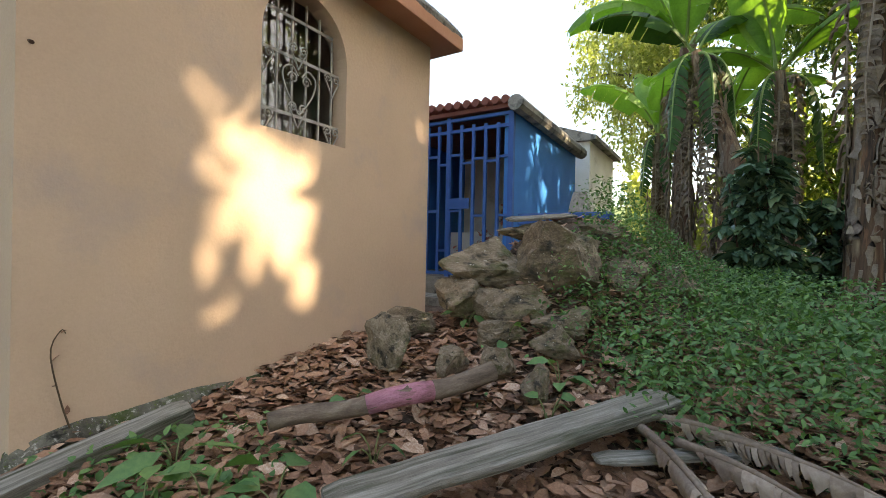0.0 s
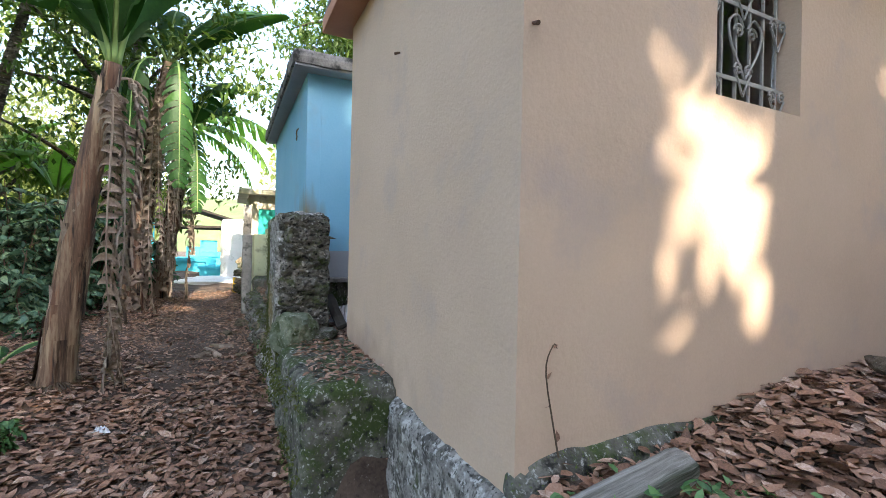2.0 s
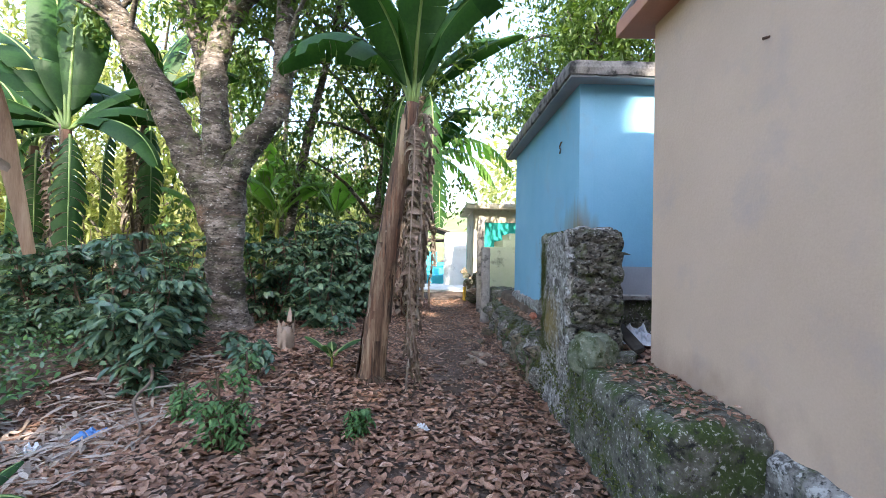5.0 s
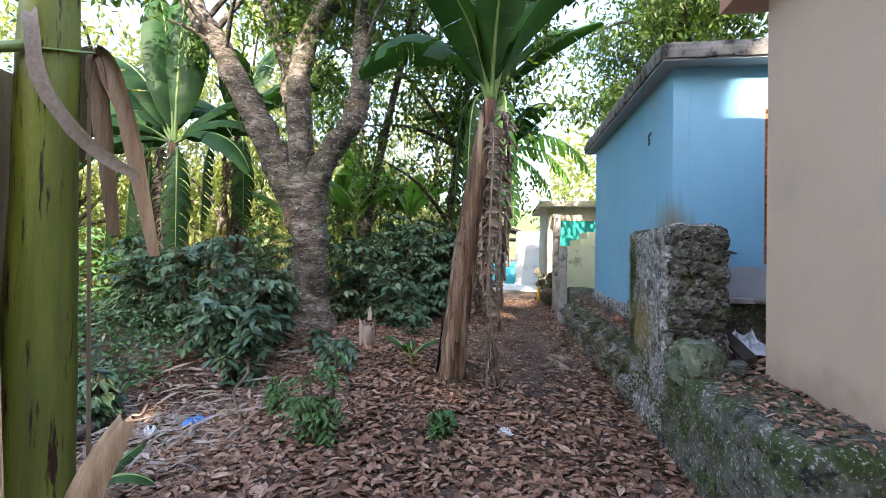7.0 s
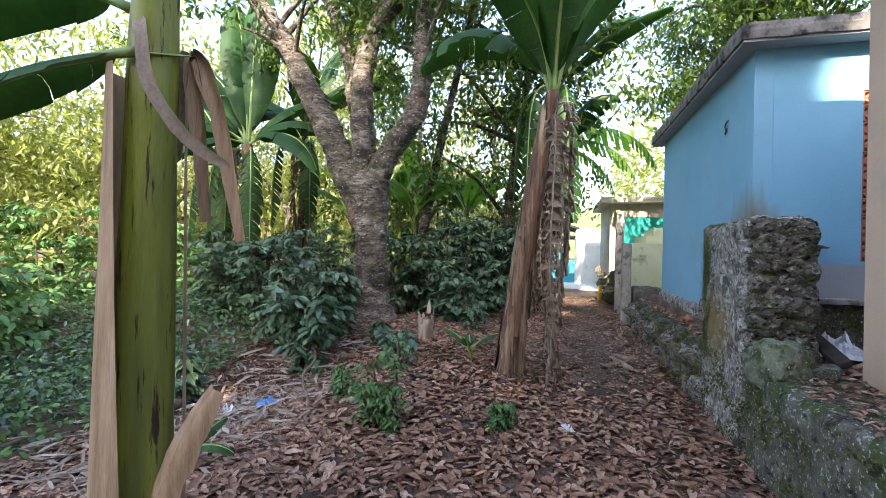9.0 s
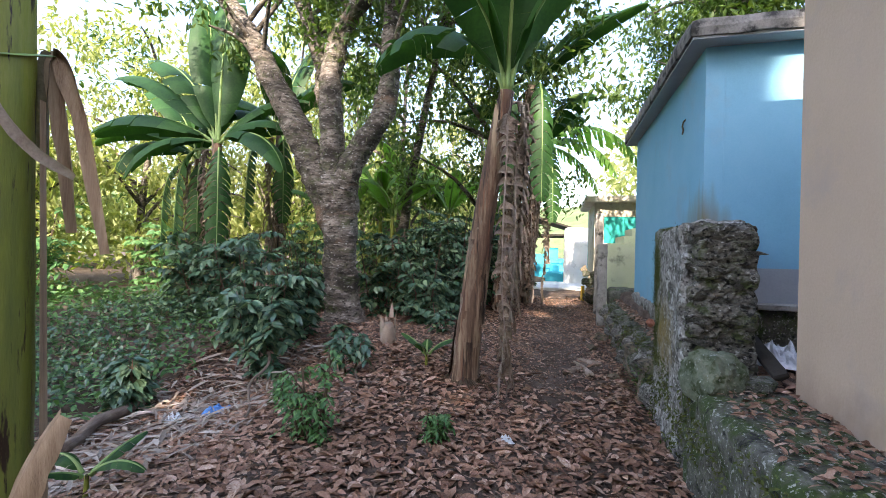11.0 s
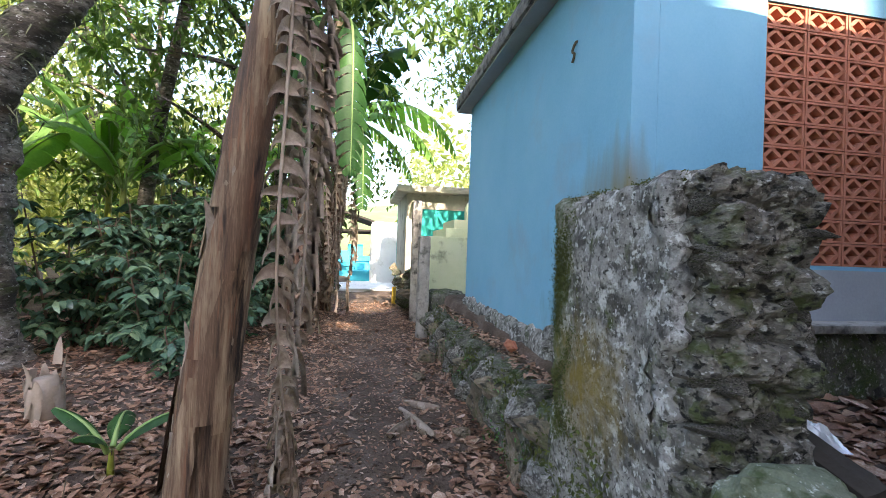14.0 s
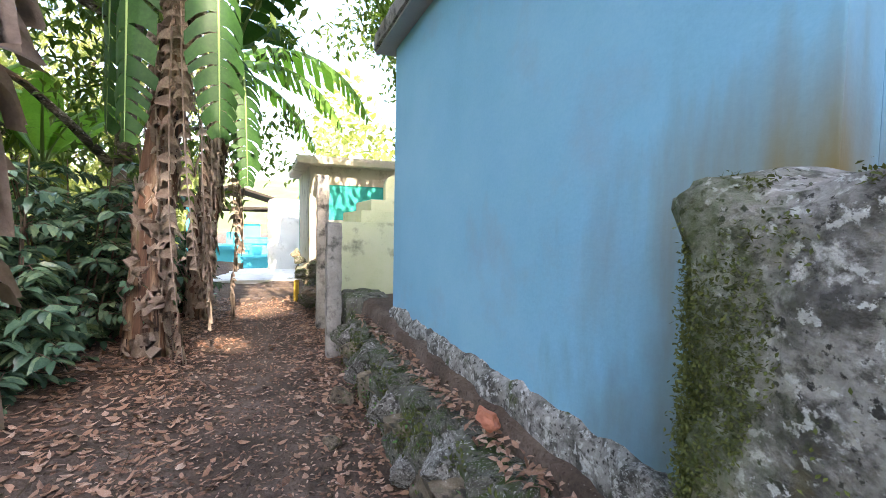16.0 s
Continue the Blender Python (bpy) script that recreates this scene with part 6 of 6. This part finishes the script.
# ---------------------------------------------------------------- far end of the path
LIME = mat("pale_green_limewash", [(0.50, 0.54, 0.30), (0.62, 0.64, 0.40), (0.68, 0.68, 0.48)], 2, 0.85, 0.2, 60, layers=[((0.22, 0.22, 0.14), 4, 0.66, 0.08, 0.9)])
CREAM = mat("cream_limewash", [(0.50, 0.46, 0.36), (0.66, 0.62, 0.50)], 2, 0.85, 0.3, 60, layers=[((0.20, 0.18, 0.13), 3, 0.64, 0.1, 0.9)])
TEAL = mat("teal_paint", [(0.01, 0.34, 0.30), (0.02, 0.46, 0.40)], 2, 0.7, 0.1, 60)
POOLBLUE = mat("turquoise_paint", [(0.03, 0.38, 0.52), (0.05, 0.48, 0.62)], 2, 0.7, 0.1, 60)
tomb = thing("tomb", "pale yellow-green stepped tomb with a rounded headstone", "tomb")
part("base", box(bmesh.new(), -12.0, -10.05, 0.12, 1.9, 0.3, 1.58, 0.01), LIME, tomb)
part("step", box(bmesh.new(), -11.6, -10.25, 0.42, 1.6, 1.58, 1.73, 0.01), LIME, tomb)
part("step", box(bmesh.new(), -11.4, -10.4, 0.58, 1.45, 1.73, 1.88, 0.01), LIME, tomb)
bm = bmesh.new()
prism(bm, [(0.80, 1.88)] + [(0.95 - 0.15 * math.cos(a), 2.08 + 0.15 * math.sin(a)) for a in np.linspace(0, math.pi, 10)] + [(1.10, 1.88)], -10.62, -10.5, "x")
part("headstone", bm, LIME, tomb)
bm = bmesh.new()
rough_box(bm, -10.0, -9.35, 0.10, 0.6, 0.0, 0.78, 0.06, 0.03, 4, 21)
tagged(part("plinth", bm, MOSSY, shade=True), "mossy stone plinth before the tomb", "plinth", kind="structure")
post = thing("boundary_post", "tall weathered concrete slab post beside the path", "post")
bm = bmesh.new()
rough_box(bm, -9.60, -9.42, -0.10, 0.06, 0.05, 1.56, 0.04, 0.008, 6, 31)
part("shaft", bm, CONCRETE, post)
bm = bmesh.new()
rough_box(bm, -10.9, -10.75, -0.06, 0.10, 0.1, 2.2, 0.05, 0.008, 6, 33)
part("tall_shaft", bm, CONCRETE, post, "pale pointed slab")
hut = thing("tomb_house", "cream tomb house with a flat roof and teal inner wall", "mausoleum")
part("pillar", box(bmesh.new(), -14.3, -14.1, 0.15, 0.40, 0.1, 2.75, 0.01), CREAM, hut)
part("back_wall", box(bmesh.new(), -17.0, -16.85, 0.15, 3.2, 0.1, 2.75), TEAL, hut, "teal wall")
part("side_wall", box(bmesh.new(), -16.85, -14.35, 0.15, 0.27, 0.1, 2.75), CREAM, hut)
part("front_wall", box(bmesh.new(), -14.3, -14.15, 0.40, 3.2, 0.1, 1.65), CREAM, hut)
part("teal_panel", box(bmesh.new(), -14.29, -14.16, 0.40, 3.2, 1.65, 2.38), TEAL, hut, "teal panel")
part("lintel", box(bmesh.new(), -14.3, -14.13, 0.40, 3.2, 2.38, 2.75), CREAM, hut)
bm = bmesh.new()
rough_box(bm, -17.2, -13.8, -0.12, 3.4, 2.75, 2.92, 0.15, 0.012, 4, 41)
part("roof", bm, CREAM, hut)
bm = bmesh.new()
rough_box(bm, -19.4, -18.9, -0.6, 1.6, 0.1, 2.3, 0.1, 0.05, 3, 43)
ruin = tagged(part("ruined_wall", bm, WHITE, shade=True), "ruined whitewashed stone wall", "wall", kind="structure")
rs = random.Random(77)
for i in range(26):
    x, y = rs.uniform(-15.5, -11.2), rs.uniform(-0.05, 0.30)
    k = stone("rubble", x, y, 0.25 + rs.uniform(0, 0.65) * (1 if x < -12 else 0.5), rs.uniform(0.2, 0.5), rs.uniform(0.2, 0.4), rs.uniform(0.16, 0.35), rs.uniform(0, 90), i % 6, MOSSY if i % 3 else ROCK)
    tagged(k, "dark mossy rubble stone at the path edge", "stone", "rubble")
yp = tagged(part("marker_post", tube(bmesh.new(), [(-12.9, -0.18, 0.1), (-12.9, -0.18, 0.55)], [0.05, 0.045], 10), mat("yellow_paint", [(0.45, 0.30, 0.03), (0.55, 0.38, 0.06)], 5, 0.8, 0.3, 60)), "short yellow painted post by the path", "post")
for k, (x, y, w, d, h) in enumerate(((-21.5, -1.7, 1.6, 1.0, 0.95), (-23.5, -1.2, 2.0, 1.4, 1.2), (-19.8, -0.95, 0.9, 0.7, 0.6))):
    tb = thing("tomb", "small turquoise painted tomb in the sun", "tomb", pose(x, y, 0.1), "turquoise tombs")
    part("base", box(bmesh.new(), -w / 2, w / 2, -d / 2, d / 2, 0, h * 0.6, 0.01), POOLBLUE, tb)
    part("cap", box(bmesh.new(), -w / 2 - 0.08, w / 2 + 0.08, -d / 2 - 0.08, d / 2 + 0.08, h * 0.6, h * 0.75, 0.01), POOLBLUE, tb)
    part("headstone", box(bmesh.new(), -w / 2, -w / 2 + 0.2, -d / 4, d / 4, h * 0.75, h * 1.2, 0.01), POOLBLUE, tb)
tagged(part("paved_court", box(bmesh.new(), -30, -16.2, -3.2, 0.3, 0.05, 0.19), WHITE), "pale concrete paving in full sun", "paving", kind="structure")
shed = thing("shelter", "open shelter with a dark timber roof", "shelter")
DARKWOOD = mat("dark_timber", [(0.02, 0.016, 0.012), (0.05, 0.04, 0.03)], 5, 0.9, 0.3, 60)
for x, y in ((-24, -3.4), (-24, -0.2), (-27, -3.4), (-27, -0.2)):
    part("post", box(bmesh.new(), x - 0.06, x + 0.06, y - 0.06, y + 0.06, 0.1, 2.3), POOLBLUE, shed)
bm = bmesh.new()
prism(bm, [(-4.2, 2.2), (-1.8, 2.95), (0.4, 2.3), (0.4, 2.38), (-1.8, 3.05), (-4.2, 2.3)], -27.6, -23.4, "x")
part("roof", bm, DARKWOOD, shed)
for k in range(5):
    part("rafter", box(bmesh.new(), -27.4 + k, -27.3 + k, -4.1, 0.3, 2.12, 2.2), DARKWOOD, shed)
# hills that close the distance
HILL = mat("far_woods", [(0.06, 0.10, 0.04), (0.12, 0.17, 0.06), (0.20, 0.24, 0.10)], 0.2, 0.9, 1.0, 3)
hv, hf = [], []
for i in range(73):
    a = 2 * math.pi * i / 72
    for j, (rad_, hh) in enumerate(((75, -1), (95, 5), (130, 13), (170, 17))):
        q = noise.noise(Vector((math.cos(a) * 3, math.sin(a) * 3, j)))
        hv.append((rad_ * math.cos(a), rad_ * math.sin(a), hh * (1 + 0.45 * q)))
for i in range(72):
    for j in range(3):
        hf.append((i * 4 + j, (i + 1) * 4 + j, (i + 1) * 4 + j + 1, i * 4 + j + 1))
tagged(mesh_of("backdrop_hills", hv, hf, HILL, shade=True), "distant wooded hills", "hills", kind="structure")

# ---------------------------------------------------------------- small things
PLASTIC = mat("white_plastic", [(0.62, 0.64, 0.66), (0.80, 0.82, 0.84)], 10, 0.35, 0.6, 50)
BLUEPL = mat("blue_plastic", [(0.05, 0.18, 0.48), (0.12, 0.30, 0.60)], 10, 0.4, 0.6, 50)
FOIL = mat("silver_plastic_sheet", [(0.55, 0.56, 0.58), (0.80, 0.81, 0.83)], 14, 0.22, 0.8, 40, metal=0.35)


def crumple(name, x, y, z, sx, sy, h, material, label, cat, seed):
    bm = bmesh.new()
    n = 26
    g = [[bm.verts.new((sx * (i / n - 0.5), sy * (j / n - 0.5), h * (0.5 + noise.noise(Vector((i * 0.2 + seed, j * 0.2, seed))) + 0.4 * abs(noise.noise(Vector((i * 0.5, j * 0.5 + seed, 2))))) * (1 - (2 * i / n - 1) ** 4) * (1 - (2 * j / n - 1) ** 4))) for j in range(n + 1)] for i in range(n + 1)]
    for i in range(n):
        for j in range(n):
            bm.faces.new((g[i][j], g[i + 1][j], g[i + 1][j + 1], g[i][j + 1]))
    ob = part(name, bm, material, shade=False)
    ob.matrix_basis = pose(x, y, z, 0, 0, seed * 40)
    return tagged(ob, label, cat)


crumple("litter_scrap", -4.47, -1.08, on_ground(-4.47, -1.08) + 0.015, 0.11, 0.07, 0.04, PLASTIC, "crumpled white plastic scrap on dead leaves", "litter", 1)
crumple("litter_scrap", -4.68, -4.25, on_ground(-4.68, -4.25) + 0.015, 0.20, 0.15, 0.07, PLASTIC, "crumpled white plastic bag on dead leaves", "litter", 2)
crumple("litter_scrap", -4.83, -3.88, on_ground(-4.83, -3.88) + 0.015, 0.28, 0.14, 0.06, BLUEPL, "crumpled blue plastic bag on dead leaves", "litter", 3)
crumple("plastic_sheet", -4.80, 0.72, 0.70, 0.44, 0.36, 0.12, FOIL, "crumpled silvery plastic sheet between the tombs", "sheet", 4)
board("board", (-4.95, 0.55, 0.9), (-4.25, 0.52, 0.72), 0.09, 0.05, DARKWOOD, "dark rotten plank leaning by the wall", 20)
for k, (x, y, a, L) in enumerate(((-6.75, -0.55, 20, 0.55), (-6.6, -0.45, -35, 0.4), (-6.9, -0.5, 60, 0.3))):
    b = (x + L * math.cos(radians(a)), y + L * math.sin(radians(a)))
    banana_leaf(tagged(part("dead_frond", bmesh.new(), DRYBANANA), "curled dry banana leaf lying on the path", "dead leaf", "dead fronds"), (x, y, on_ground(x, y) + 0.03), a, L, 0.16, 6, -4, 0.1, True, 300 + k, 0.2)
log("stick", (-6.0, -2.9, on_ground(-6.0, -2.9) + 0.02), (-4.9, -2.5, on_ground(-4.9, -2.5) + 0.03), 0.012, 0.007, LOG, "thin dry stick on dead leaves", "stick")
log("stick", (-5.6, -3.9, 0.2), (-4.3, -3.2, on_ground(-4.3, -3.2) + 0.03), 0.016, 0.009, LOG, "thin dry stick on dead leaves", "stick")
log("fallen_log", (-5.0, -5.0, on_ground(-5.0, -5.0) + 0.08), (-3.9, -4.6, on_ground(-3.9, -4.6) + 0.08), 0.06, 0.05, LOG, "rotting fallen branch at the edge of the clearing")
sx, sy = -6.45, -2.80
bm = bmesh.new()
tube(bm, [(sx, sy, on_ground(sx, sy) - 0.03), (sx, sy, on_ground(sx, sy) + 0.12), (sx + 0.01, sy, on_ground(sx, sy) + 0.26)], [0.10, 0.085, 0.06], 12, 0.3, 9)
st = tagged(part("cut_stump", bm, RIBDRY, shade=True), "pale splintered banana stump", "stump")
flaps(st, [(sx, sy, on_ground(sx, sy) + 0.05), (sx, sy, on_ground(sx, sy) + 0.34)], [0.09, 0.05], 40, 3, (0.08, 0.2), RIBDRY)
# loose stones on the path
for x, y, s, k in ((-8.2, -0.12, 0.22, 1), (-7.5, -0.3, 0.14, 2), (-6.3, -0.15, 0.12, 3)):
    tagged(stone("stone", x, y, on_ground(x, y) + s * 0.2, s, s * 0.8, s * 0.6, 30 * k, k, ROCK), "loose stone at the foot of the wall", "stone", "loose stones")
tagged(stone("brick_fragment", -6.35, 0.20, 0.69, 0.17, 0.09, 0.08, 6, 3, BRICK), "broken red brick on the low wall", "brick")
# dry vine on the peach wall
bm = bmesh.new()
tube(bm, bend([(-1.85, 0.70, 0.66), (-1.84, 0.66, 0.80), (-1.845, 0.63, 0.98), (-1.845, 0.66, 1.06), (-1.845, 0.675, 1.045)], 16), [0.0038 - 0.00015 * i for i in range(16)], 5)
vine = tagged(part("dry_vine", bm, TWIG), "thin dry vine climbing the peach wall", "vine")
p = np.array([(-1.84, 0.68, 0.74), (-1.84, 0.645, 0.86), (-1.84, 0.635, 0.95), (-1.84, 0.66, 1.05)])
leaves("dry_leaves", p, R.normal(0, 1, (4, 3)), 0.035, 0.02, DRYLEAF, vine)
# leaf strewn tops of the ledge and low wall
rr = np.random.default_rng(8)
n = 300
x = rr.uniform(-4.25, -3.0, n)
y = rr.uniform(0.10, 0.52, n)
d = np.stack([rr.normal(0, 1, n), rr.normal(0, 1, n), rr.normal(0, 0.12, n)], 1)
tagged(leaves("leaf_litter", np.stack([x, y, 0.668 + rr.uniform(0, 0.012, n)], 1), d, rr.uniform(0.03, 0.075, n), 0.022, DRYLEAF), "dead leaves strewn on the mossy ledge", "leaf litter", kind="stuff")
n = 700
x = rr.uniform(-9.2, -5.3, n)
y = rr.uniform(0.14, 0.33, n)
d = np.stack([rr.normal(0, 1, n), rr.normal(0, 1, n), rr.normal(0, 0.2, n)], 1)
tagged(leaves("leaf_litter", np.stack([x, y, 0.60 + rr.uniform(0, 0.04, n)], 1), d, rr.uniform(0.03, 0.08, n), 0.024, DRYLEAF), "dead leaves caught on the low wall", "leaf litter", kind="stuff")
# dead palm debris on the bank
for k, (x, y, a, L) in enumerate(((0.0, 1.66, -62, 0.7), (0.12, 1.62, -35, 0.5), (0.02, 1.74, -12, 0.45), (0.18, 1.7, -22, 0.5))):
    banana_leaf(tagged(part("dead_frond", bmesh.new(), DRYBANANA), "grey split dead frond on the bank", "dead leaf", "dead fronds"), (x, y, on_ground(x, y) + 0.09), a, L, 0.14, 8, -18, 0.7, True, 320 + k, 0.1)

# ---------------------------------------------------------------- lattice of the blue mausoleum
nb, nr = 6, 11
bw, bh = (LY1 - LY0) / nb, (LZ1 - LZ0) / nr
block = lattice_block(bw - 0.006, bh - 0.004, 0.12)
lattice = part("lattice", bmesh.new(), BRICK, blue, "terracotta pierced block screen")
for i in range(nb):
    for j in range(nr):
        ob = new("block", block)
        ob.parent = lattice
        ob.matrix_basis = pose(BX1 - 0.01, LY0 + bw * (i + 0.5), LZ0 + bh * (j + 0.5))
